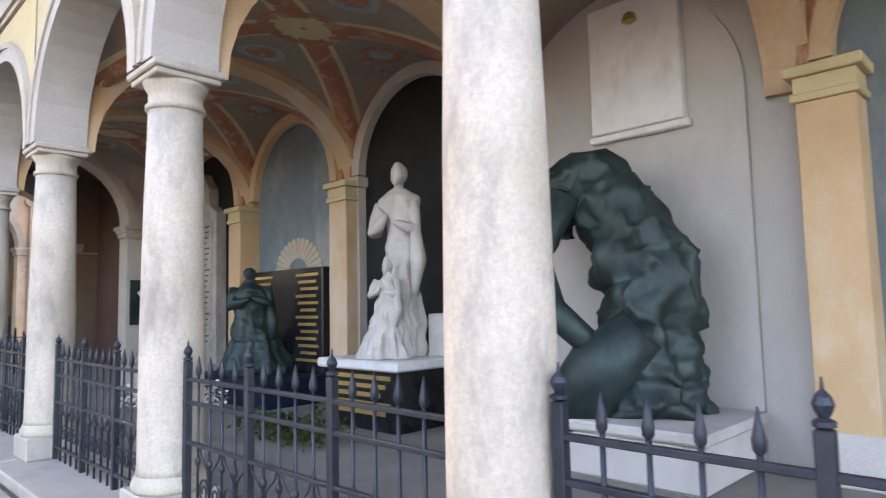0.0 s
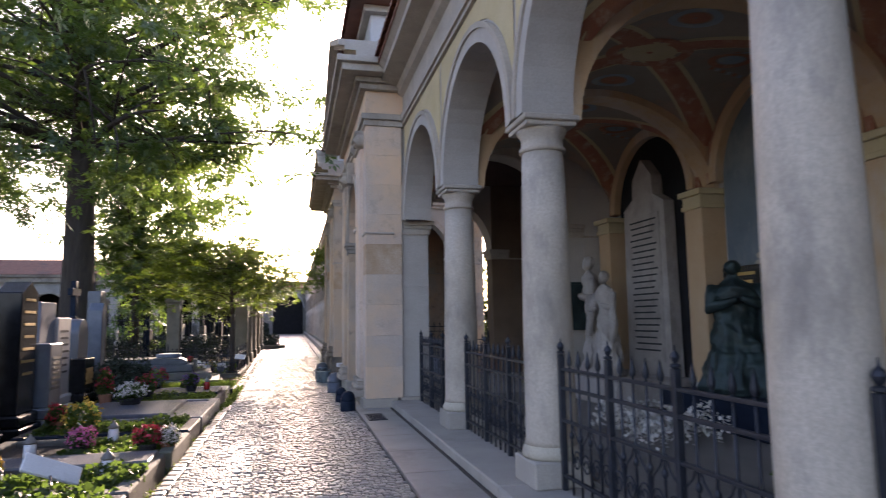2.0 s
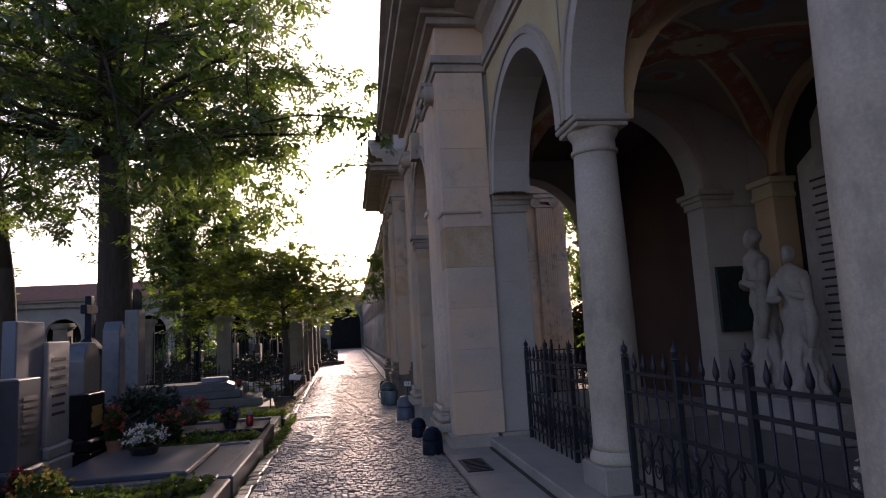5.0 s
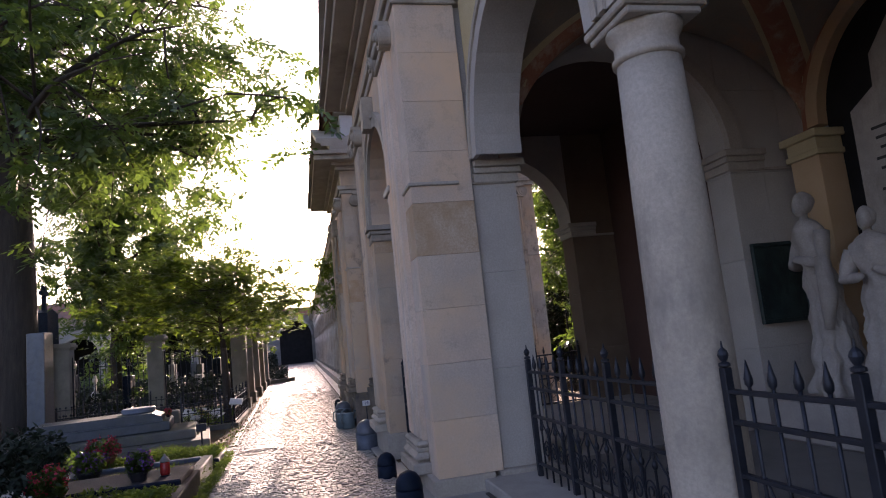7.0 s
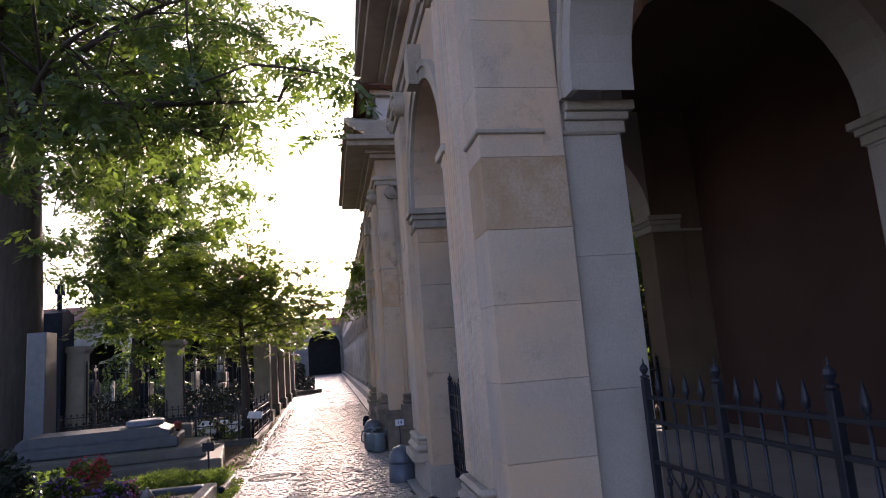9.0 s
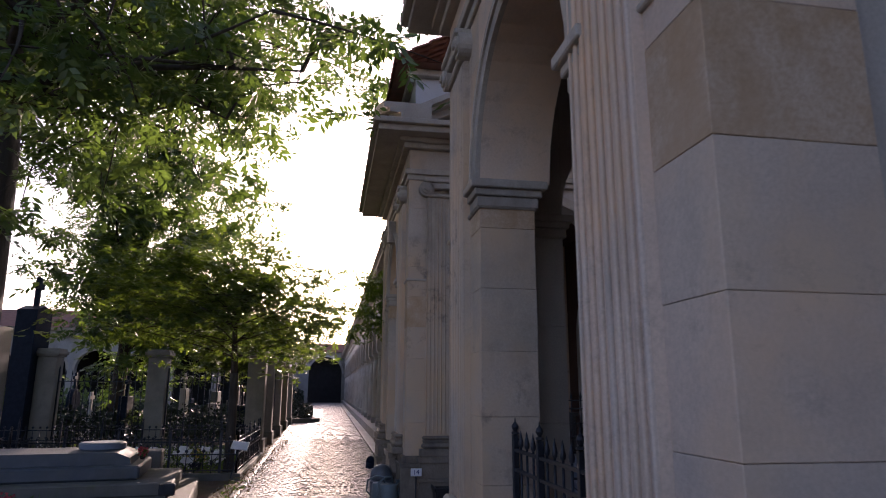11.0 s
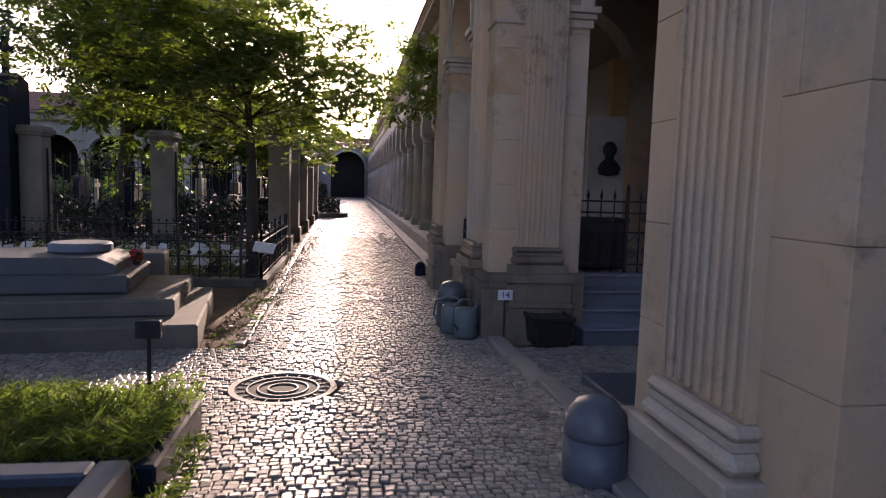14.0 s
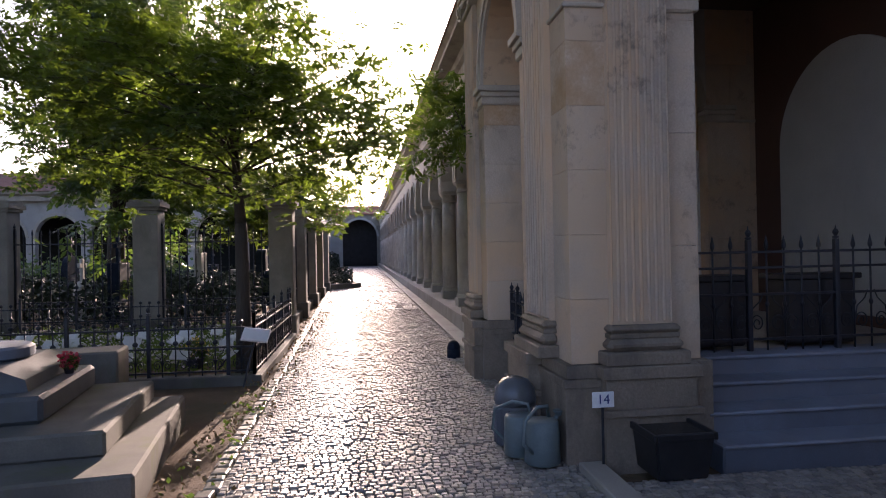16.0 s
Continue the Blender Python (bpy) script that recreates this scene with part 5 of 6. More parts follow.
# great bent bronze figure and pale plaque on the grey wall
CX = BAYS[2]
bm = bmesh.new()
spine = [Vector((CX - 0.42, 4.6, 2.0)), Vector((CX - 0.32, 4.65, 2.35)), Vector((CX - 0.05, 4.7, 2.42)), Vector((CX + 0.25, 4.75, 2.05)), Vector((CX + 0.42, 4.78, 1.55)), Vector((CX + 0.4, 4.78, 1.0)), Vector((CX + 0.38, 4.78, 0.52))]
rad = [0.14, 0.2, 0.27, 0.33, 0.35, 0.36, 0.43]
fine_s, fine_r = [], []
for i in range(len(spine) - 1):
    for k in range(14):
        fine_s.append(spine[i].lerp(spine[i + 1], k / 14))
        fine_r.append(rad[i] + (rad[i + 1] - rad[i]) * k / 14)
tube(fine_s, fine_r, 52, bm)
for v in bm.verts:
    v.co += Vector((noise.noise(v.co * 4), noise.noise(v.co * 4 + Vector((9, 0, 0))), noise.noise(v.co * 3))) * 0.1
    v.co += Vector((noise.noise(v.co * 11), noise.noise(v.co * 11 + Vector((5, 0, 0))), noise.noise(v.co * 9))) * 0.05
    v.co.x += 0.035 * math.sin(v.co.y * 30 + v.co.z * 4)
tube([(CX - 0.1, 4.4, 2.3), (CX - 0.35, 4.3, 1.8), (CX - 0.15, 4.25, 1.35), (CX + 0.2, 4.3, 1.05)], [0.16, 0.14, 0.12, 0.1], 12, bm)
tube([(CX - 0.05, 4.4, 0.55), (CX + 0.2, 4.35, 0.9), (CX + 0.5, 4.45, 1.2)], [0.3, 0.26, 0.2], 12, bm)
bmesh.ops.create_uvsphere(bm, u_segments=16, v_segments=12, radius=0.17, matrix=Matrix.Translation((CX - 0.4, 4.5, 2.0)) @ Matrix.Diagonal((0.9, 1, 1.2, 1)))
tagged(part("statue", bm, BRONZE, smooth=True), "great bent bronze figure with green patina against grey wall", "statue")
pb = thing("stone_pedestal", "pale stone base under the bronze figure", "pedestal")
part("block", box(CX - 0.75, CX + 1.05, 4.15, 5.28, 0.14, 0.47, 0.02), GREYWALL, pb)
part("top_slab", box(CX - 0.8, CX + 1.1, 4.1, 5.28, 0.47, 0.55, 0.02), GREYWALL, pb)
wp = thing("wall_plaque", "pale marble plaque high on the grey wall", "plaque")
part("panel", box(CX - 0.3, CX + 0.58, 5.2, 5.31, 2.95, 4.15, 0.012), WHITE, wp)
part("moulding", box(CX - 0.34, CX + 0.62, 5.22, 5.31, 2.88, 2.95, 0.012), WHITE, wp)
part("emblem", lathe([(0.02, 0), (0.07, 0.02), (0.05, 0.09), (0.01, 0.12)], 10, (CX + 0.14, 5.19, 3.9)), GOLD, wp, "small gilt emblem")
urn = thing("bronze_urn", "dark bronze lantern urn on a thin stand", "urn")
part("stand", tube([(-3.3, 4.3, 0.14), (-3.3, 4.3, 0.55)], 0.04, 10), BRONZE, urn)
part("bowl", lathe([(0.04, 0.5), (0.12, 0.56), (0.15, 0.72), (0.15, 0.88), (0.18, 0.9), (0.18, 0.93), (0.1, 0.97)], 20, (-3.3, 4.3, 0)), BRONZE, urn, smooth=True)
wr = hedge("flower_wreath", -6.3, -4.9, 3.2, 3.8, 0.14, 0.45, 900, 77, IVY, "green wreaths laid inside the arcade railing", (0.07, 0.04))
hedge("flower_wreath", -8.9, -7.6, 3.0, 3.9, 0.14, 0.55, 1400, 78, PETAL["white"], "pale flower wreaths laid inside the arcade railing", (0.05, 0.04))

# ---- steps and passage between the pavilions ----
st = thing("steps", "four blue-grey stone steps rising to the pavilion arch", "steps")
for i in range(4):
    part("nosing", box(-20.75 - 0.3 * i, -20.4 - 0.3 * i, 1.955 if i else 1.895, 4.345 if i else 4.505, -0.36 + 0.158 * (i + 1) - 0.03, -0.36 + 0.158 * (i + 1) + 0.004, 0.012), PALESTEP, st, "pale worn step edge")
    part("step", box(-21.55, -20.42 - 0.3 * i, 1.96 if i else 1.9, 4.34 if i else 4.5, -0.6, -0.36 + 0.158 * (i + 1), 0.014), BLUESTEP, st)
slab = part("threshold_slab", box(-19.0, -17.2, 1.35, 4.4, -0.5, -0.25, 0.015), GREYGRAN)
tagged(slab, "low dark stone slab in the passage", "slab")
inn = thing("wall_inner_bay", "pavilion's inner wall with pale panel and ochre pilaster", "wall", kind="structure")
part("panel", wall_arch(-23.1, 1.15, 2.5, 5.06, 0.4, GREYWALL), GREYWALL, inn)
part("pilaster", box(-21.9, -21.6, 4.95, 5.1, 0.27, 3.6, 0.008), ORANGE, inn)
part("pilaster", box(-25.0, -24.82, 3.9, 4.2, 0.27, 3.6, 0.008), ORANGE, inn)
bust = thing("wall_bust", "dark bronze bust on a white wall panel", "bust")
part("panel", box(-24.85, -24.8, 3.5, 4.2, 0.27, 2.6, 0.008), WHITE, bust)
part("head", lathe([(0.02, 0), (0.17, 0.03), (0.2, 0.14), (0.14, 0.24), (0.07, 0.3), (0.08, 0.34), (0.12, 0.42), (0.12, 0.5), (0.07, 0.58), (0.01, 0.6)], 18, (-24.66, 3.85, 1.55)), BRONZE, bust, smooth=True)
for yy in (2.15, 3.25):
    pl = thing("planter_trough", "black rectangular trough on the railing", "planter", "railing troughs")
    part("trough", box(-21.95, -21.62, yy, yy + 0.72, 0.3, 0.92, 0.03), PLASTICBLACK, pl)
    part("rim", ring_molding([(0.9, 0.95, 0.03)], -21.95, -21.62, yy, yy + 0.72), PLASTICBLACK, pl)
# house seen beyond the passage
hs = thing("house", "pale house with red tile roof beyond the passage", "house")
part("wall", box(-48, -38, 16, 24, -0.4, 5.5, 0.02), PLASTER, hs)
part("roof", prism([(15.6, 5.5), (20, 8.6), (24.4, 5.5)], -48.4, -37.6), TILE, hs)
for i in range(3):
    w = part("window", box(-46.6 + i * 3, -45.4 + i * 3, 15.95, 16.0, 2.2, 3.8, 0.01), DARKRECESS, hs)
    part("sill", box(-46.7 + i * 3, -45.3 + i * 3, 15.85, 16.0, 2.1, 2.2, 0.01), TRIM, w)
    part("frame", box(-46.02 + i * 3, -45.98 + i * 3, 15.93, 15.95, 2.2, 3.8), WHITE, w)
part("window", box(-38.0, -37.95, 18.5, 19.8, 2.2, 3.8, 0.01), DARKRECESS, hs)
fence((-16.5, 6.6), (-22.5, 6.6), -0.36, "tall dark iron gate fence closing the passage", TALLBAR, TALLPOST, None, (0.15, 1.0, 1.75), 0.14, 8)

# ---- plate, cans and bins at the pavilion corner ----
pt = thing("number_plate", "white enamel number plate with dark blue number 14", "sign")
part("post", tube([(-20.5, 1.04, -0.36), (-20.5, 1.04, 0.12)], 0.01, 8), IRON, pt)
plate = part("plate", box(-20.492, -20.48, 0.96, 1.12, 0.1, 0.21, 0.004), ENAMEL, pt)
txt = bpy.data.curves.new("number", "FONT")
txt.body, txt.size, txt.align_x, txt.align_y, txt.extrude = "14", 0.095, "CENTER", "CENTER", 0.002
tmp = new("number_source", txt)
num = bpy.data.meshes.new_from_object(tmp.evaluated_get(bpy.context.evaluated_depsgraph_get()))
bpy.data.objects.remove(tmp)
num.transform(pose(-20.477, 1.04, 0.155, 90, 0, 90))
part("number", num, BLUEINK, plate, "dark blue numerals")
bn = thing("stone_bin", "grey stone bin with rounded blue-marked top", "bin")
part("body", lathe([(0.16, 0), (0.18, 0.02), (0.18, 0.3), (0.165, 0.32)], 20, (-21.3, 0.6, -0.36)), GREYGRAN, bn, smooth=False)
part("dome", lathe([(0.165, 0.32), (0.175, 0.36), (0.16, 0.45), (0.11, 0.52), (0.03, 0.55)], 20, (-21.3, 0.6, -0.36)), GREYGRAN, bn, smooth=True)


def watering_can(at, turn, s=1.0):
    w = thing("watering_can", "grey-green plastic watering can on the cobbles", "watering can", "watering cans")
    part("body", lathe([(0.105, 0), (0.115, 0.01), (0.105, 0.26), (0.1, 0.27), (0.09, 0.275)], 20), PLASTICGREY, w, smooth=True)
    spout = part("spout", tube([(0.1, 0, 0.06), (0.19, 0, 0.15), (0.27, 0, 0.3)], [0.03, 0.022, 0.016], 10), PLASTICGREY, w, smooth=True)
    part("rose", lathe([(0.016, 0), (0.04, 0.03), (0.04, 0.036)], 12, (0.275, 0, 0.29)), PLASTICGREY, spout)
    part("handle", tube([(-0.1, 0, 0.08), (-0.2, 0, 0.16), (-0.18, 0, 0.3), (-0.05, 0, 0.36), (0.06, 0, 0.35), (0.08, 0, 0.27)], 0.012, 8), PLASTICGREY, w, smooth=True)
    w.matrix_basis = pose(*at, 0, 0, turn) @ Matrix.Scale(s, 4)
    return w


watering_can((-20.72, 0.66, -0.34), 130, 1.15)
watering_can((-20.95, 0.55, -0.34), 60, 1.1)
cr = thing("planter_tub", "black square plastic tub of earth beside the plinth", "planter")
bm = bmesh.new()
bmesh.ops.create_cone(bm, cap_ends=True, segments=4, radius1=0.25, radius2=0.3, depth=0.3, matrix=pose(-20.41, 1.5, -0.21, 0, 0, 45))
bmesh.ops.bevel(bm, geom=list(bm.edges), offset=0.015, segments=2, affect="EDGES")
part("body", bm, PLASTICBLACK, cr)
for x0, x1, y0, y1 in ((-20.63, -20.19, 1.27, 1.3), (-20.63, -20.19, 1.7, 1.73), (-20.63, -20.6, 1.3, 1.7), (-20.22, -20.19, 1.3, 1.7)):
    part("rim", box(x0, x1, y0, y1, -0.08, -0.03, 0.006), PLASTICBLACK, cr)
part("earth", box(-20.6, -20.22, 1.3, 1.7, -0.07, -0.055, 0.004), DARKSOIL, cr)


def bollard(x, y, s=1.0, material=GREYGRAN, label="round-topped grey stone guard post at the pier"):
    b = thing("guard_stone", label, "bollard", "guard stones", at=(x, y, ground_z(x) - 0.01))
    part("shaft", lathe([(0.172 * s, 0), (0.172 * s, 0.04), (0.168 * s, 0.24 * s)], 22), material, b, smooth=True)
    part("cap", lathe([(0.166 * s, 0.24 * s), (0.168 * s, 0.27 * s), (0.15 * s, 0.36 * s), (0.1 * s, 0.43 * s), (0.02, 0.46 * s)], 22), material, b, smooth=True)


bollard(-17.07, 0.7)
bollard(-12.25, 0.6, 0.68, GRANITE, "dark weathered round guard stone at the pier")
bollard(-25.6, 0.7, 0.58, GRANITE, "dark weathered round guard stone at the pier")
bollard(-13.95, 0.62, 0.6, GRANITE, "small dark guard stone at the arch")
mh = thing("manhole_cover", "round iron manhole cover with raised rings in the cobbles", "manhole cover")
mz = path_top(-18.95)
part("plate", lathe([(0.4, -0.05), (0.4, 0.012), (0.002, 0.012)], 40, (MANHOLE[0], MANHOLE[1], mz)), CASTIRON, mh)
for r0, r1, h in ((0.1, 0.125, 0.022), (0.18, 0.205, 0.022), (0.26, 0.285, 0.022), (0.36, 0.42, 0.026)):
    part("ring", hoop(r0, r1, 0.0, h, 40, (MANHOLE[0], MANHOLE[1], mz)), RINGIRON, mh)
for k in range(20):
    a = 2 * math.pi * k / 20
    part("rib", tube([(MANHOLE[0] + 0.29 * math.cos(a), MANHOLE[1] + 0.29 * math.sin(a), mz + 0.013), (MANHOLE[0] + 0.355 * math.cos(a), MANHOLE[1] + 0.355 * math.sin(a), mz + 0.013)], 0.008, 6), RINGIRON, mh)
gr = thing("drain_grate", "flat dark iron drain cover in the slabs", "grate")
part("frame", box(-11.75, -11.15, 0.8, 1.06, -0.02, 0.012, 0.004), IRON, gr)
for i in range(9):
    part("slat", box(-11.7 + i * 0.062, -11.675 + i * 0.062, 0.83, 1.03, 0.012, 0.02), IRON, gr)
sp = thing("sign_post", "small black plant sign on a thin stake", "sign")
part("stake", tube([(-18.3, -1.9, ground_z(-18.3) - 0.1), (-18.3, -1.9, 0.25)], 0.014, 8), IRON, sp)
part("board", box(-18.33, -18.27, -1.98, -1.82, 0.23, 0.35, 0.008), IRON, sp)


# ---- graves ----
RG = random.Random(23)


def letters(parent, x0, x1, y, z0, z1, n, material):
    for i in range(n):
        z = z1 - (z1 - z0) * (i + 0.5) / n
        k = RG.uniform(0.05, 0.22) * (x1 - x0)
        part("inscription", box(x0 + k, x1 - k, y, y + 0.005, z - 0.016, z + 0.016), material, parent)


def kerbed_plot(x0, x1, y0, y1, z, material, label, fill=None, w=0.14):
    """A grave plot framed by four bevelled kerbs, earth or a slab inside."""
    g = thing("grave_plot", label, "grave", "kerbed graves")
    zg = ground_z((x0 + x1) / 2) - 0.12
    part("kerb", box(x0, x1, y1 - w, y1, zg, z, 0.014), material, g)
    part("kerb", box(x0, x1, y0, y0 + w, zg, z, 0.014), material, g)
    part("kerb", box(x0, x0 + w, y0 + w + 0.003, y1 - w - 0.003, zg, z, 0.014), material, g)
    part("kerb", box(x1 - w, x1, y0 + w + 0.003, y1 - w - 0.003, zg, z, 0.014), material, g)
    if fill == "slab":
        part("ledger", box(x0 + 0.05, x1 - 0.05, y0 + 0.05, y1 - 0.05, z + 0.002, z + 0.07, 0.016), material, g)
    elif fill == "plate":
        led = part("ledger", box(x0 + w, x1 - w, y0 + w, y1 - w, zg, z - 0.02, 0.01), material, g)
        part("plate", box(x0 + 0.35, x1 - 0.2, y0 + 0.2, y1 - 0.45, z - 0.02, z + 0.04, 0.012), material, led)
    else:
        part("earth", box(x0 + w, x1 - w, y0 + w, y1 - w, zg, z - 0.05), DARKSOIL, g)
    return g


def stele(x, y, w, d, h, material, label, top="flat", text=None, base=True, cross=0.0, turn=0.0, taper=1.0):
    """A headstone facing the path: base block, shaft, cap, lettering and sometimes a cross."""
    z = ground_z(x) - 0.05
    g = thing("gravestone", label, "gravestone", "gravestones")
    zb = 0.0
    if base:
        part("base", box(-w * 0.68, w * 0.68, -d * 0.75, d * 0.75, 0, 0.28, 0.015), material, g)
        part("plinth", box(-w * 0.6, w * 0.6, -d * 0.65, d * 0.65, 0.28, 0.42, 0.025), material, g)
        zb = 0.42
    bm = bmesh.new()
    if top == "round":
        pts = [(-w / 2, zb), (w / 2, zb), (w / 2, h - w / 2)] + [(w / 2 * math.cos(math.pi * k / 12), h - w / 2 + w / 2 * math.sin(math.pi * k / 12)) for k in range(1, 12)] + [(-w / 2, h - w / 2)]
    elif top == "gable":
        pts = [(-w / 2, zb), (w / 2, zb), (w / 2 * taper, h - 0.14), (0, h), (-w / 2 * taper, h - 0.14)]
    else:
        pts = [(-w / 2, zb), (w / 2, zb), (w / 2 * taper, h), (-w / 2 * taper, h)]
    prism(pts, -d / 2, d / 2, "y", bm)
    bmesh.ops.bevel(bm, geom=list(bm.edges), offset=0.012, segments=1, affect="EDGES")
    shaft = part("shaft", bm, material, g)
    if top == "cap":
        part("cap", ring_molding([(h, h + 0.05, 0.03), (h + 0.05, h + 0.1, 0.06)], -w / 2 * taper, w / 2 * taper, -d / 2, d / 2), material, g)
        bm = bmesh.new()
        bmesh.ops.create_cone(bm, cap_ends=True, segments=4, radius1=w * taper * 0.72, radius2=w * 0.25, depth=0.16, matrix=Matrix.Translation((0, 0, h + 0.18)) @ Matrix.Diagonal((1, d / w, 1, 1)) @ Matrix.Rotation(math.pi / 4, 4, "Z"))
        part("pyramid", bm, material, g)
    if text:
        letters(shaft, -w * 0.42, w * 0.42, d / 2, zb + 0.25 * (h - zb), h - 0.15, 7, text)
    if cross:
        hc = h + (0.24 if top == "cap" else 0.0)
        s = cross
        bm = box(-0.085 * s, 0.085 * s, -0.06 * s, 0.06 * s, hc - 0.05, hc + 0.85 * s, 0.01)
        cs_ = part("cross_shaft", bm, material if material is not BLACKSTONE else GRANITE, g)
        part("cross_arm", box(-0.3 * s, 0.3 * s, -0.058 * s, 0.058 * s, hc + 0.5 * s, hc + 0.67 * s, 0.01), material if material is not BLACKSTONE else GRANITE, cs_)
    g.matrix_basis = pose(x, y, z, 0, 0, turn)
    return g


def flowers(x, y, z, r, h, colour, label, pot=TERRA, n=140, seed=1, bloom=0.5):
    rng = np.random.default_rng(seed)
    g = thing("flower_pot", label, "potted plant", "grave flowers", at=(x, y, z))
    if pot:
        part("pot", lathe([(r * 0.55, 0), (r * 0.72, h * 0.3), (r * 0.8, h * 0.34), (r * 0.8, h * 0.4), (r * 0.66, h * 0.4)], 16), pot, g, smooth=False)
    d = rng.normal(size=(n * 3, 3))
    d /= np.linalg.norm(d, axis=1)[:, None]
    p = d * np.array((r, r, h * 0.42)) * rng.uniform(0.3, 1, (n * 3, 1)) ** 0.5 + np.array((0, 0, h * 0.62))
    fo = tagged(part("foliage", leaf_mesh("foliage", p, 0.07, 0.035, rng), IVY, g), kind="stuff")
    k = int(n * bloom)
    q = d[:k] * np.array((r, r, h * 0.44)) * rng.uniform(0.85, 1.1, (k, 1)) + np.array((0, 0, h * 0.66))
    q[:, 2] = np.abs(q[:, 2] - h * 0.5) + h * 0.5
    v = []
    for c in q:
        for j in range(5):
            v.append(c + 0.016 * rng.normal(size=3))
    tagged(part("blossom", leaf_mesh("blossom", np.array(v), 0.035, 0.03, rng), PETAL[colour], fo), kind="stuff")


def lantern(x, y, z, material=REDGLASS):
    g = thing("grave_lantern", "small grave lantern with metal lid", "lantern", "grave lanterns", at=(x, y, z))
    part("glass", lathe([(0.045, 0.01), (0.055, 0.04), (0.05, 0.14), (0.04, 0.15)], 12), material, g, smooth=True)
    part("base", lathe([(0.055, 0), (0.055, 0.012)], 12), IRON, g)
    part("lid", lathe([(0.052, 0.15), (0.055, 0.165), (0.03, 0.2), (0.012, 0.215), (0.012, 0.235)], 12), RINGIRON, g, smooth=True)


# row of plots along the path, from the arcade's start westward
kerbed_plot(-5.2, -3.4, -3.2, -1.38, 0.2, GREYGRAN, "grey granite grave plot with earth")
kerbed_plot(-7.2, -5.4, -3.2, -1.38, 0.18, GRANITE, "dark granite grave plot overgrown with ivy")
kerbed_plot(-8.75, -7.35, -3.2, -1.4, 0.16, MOSSSTONE, "mossy stone grave plot full of ivy")
kerbed_plot(-9.95, -8.85, -3.2, -1.36, 0.16, MOSSSTONE, "weathered stone grave plot with flowers")
kerbed_plot(-11.0, -10.05, -3.2, -1.38, 0.17, GRANITE, "dark granite grave plot planted with ivy")
kerbed_plot(-13.2, -11.1, -3.2, -1.38, 0.17, GREYGRAN, "wide grey granite ledger grave with raised plate", "plate")
kerbed_plot(-14.1, -13.3, -3.1, -1.42, 0.14, GRANITE, "narrow dark granite grave plot planted green")
kerbed_plot(-15.2, -14.2, -3.1, -1.48, 0.1, GRANITE, "dark granite grave plot with ledger", "slab")
kerbed_plot(-16.85, -15.3, -3.4, -1.55, 0.03, GREYGRAN, "grey granite framed grave plot with earth inside")
kerbed_plot(-17.9, -16.95, -3.6, -1.48, -0.05, GRANITE, "dark kerbed plot overgrown with grass")
hedge("ivy", -7.1, -5.5, -3.1, -1.45, 0.1, 0.36, 3500, 12, IVY, "dense ivy covering a grave", (0.07, 0.055), "ivy")
hedge("ivy", -8.1, -7.4, -3.1, -1.42, 0.06, 0.27, 2600, 13, IVY, "dense ivy covering a grave", (0.07, 0.055), "ivy")
hedge("ivy", -9.85, -8.95, -2.4, -1.5, 0.1, 0.2, 1300, 14, IVY, "ivy mat on a grave plot", (0.06, 0.05), "ivy")
hedge("ivy", -10.95, -10.1, -3.1, -1.5, 0.1, 0.27, 2600, 15, IVY, "ivy mat on a grave plot", (0.06, 0.05), "ivy")
hedge("ivy", -14.0, -13.4, -3.0, -1.5, 0.06, 0.26, 1800, 16, GRASS, "low green plants on a grave plot", (0.08, 0.03), "plant")
hedge("grass", -17.85, -17.0, -3.5, -1.52, -0.1, 0.12, 5000, 17, GRASS, "thick tufts of grass over a grave kerb", (0.16, 0.012), "grass")
hedge("grass", -17.3, -5, -1.42, -1.3, -0.12, 0.03, 5200, 18, GRASS, "grass fringe along the cobble edge", (0.08, 0.012), "grass")
ls = thing("ledger_slab", "dark polished stone slab laid across a grave", "slab")
part("slab", box(-8.72, -8.25, -3.1, -1.45, 0.12, 0.2, 0.015), GREYGRAN, ls)
part("plinth", box(-8.68, -8.3, -3.05, -1.5, 0.0, 0.12, 0.008), MOSSSTONE, ls)
wb = thing("grave_plaque", "white tilted plaque on a grave stake", "plaque")
part("plaque", box(-0.17, 0.17, -0.012, 0.012, -0.07, 0.07, 0.004), WHITE, wb)
wb.matrix_basis = pose(-7.3, -1.9, 0.36, -50, 24, 115) @ Matrix.Scale(1.15, 4)
part("stake", tube([(0, 0, -0.05), (0, -0.2, -0.42)], 0.01, 6), IRON, wb)
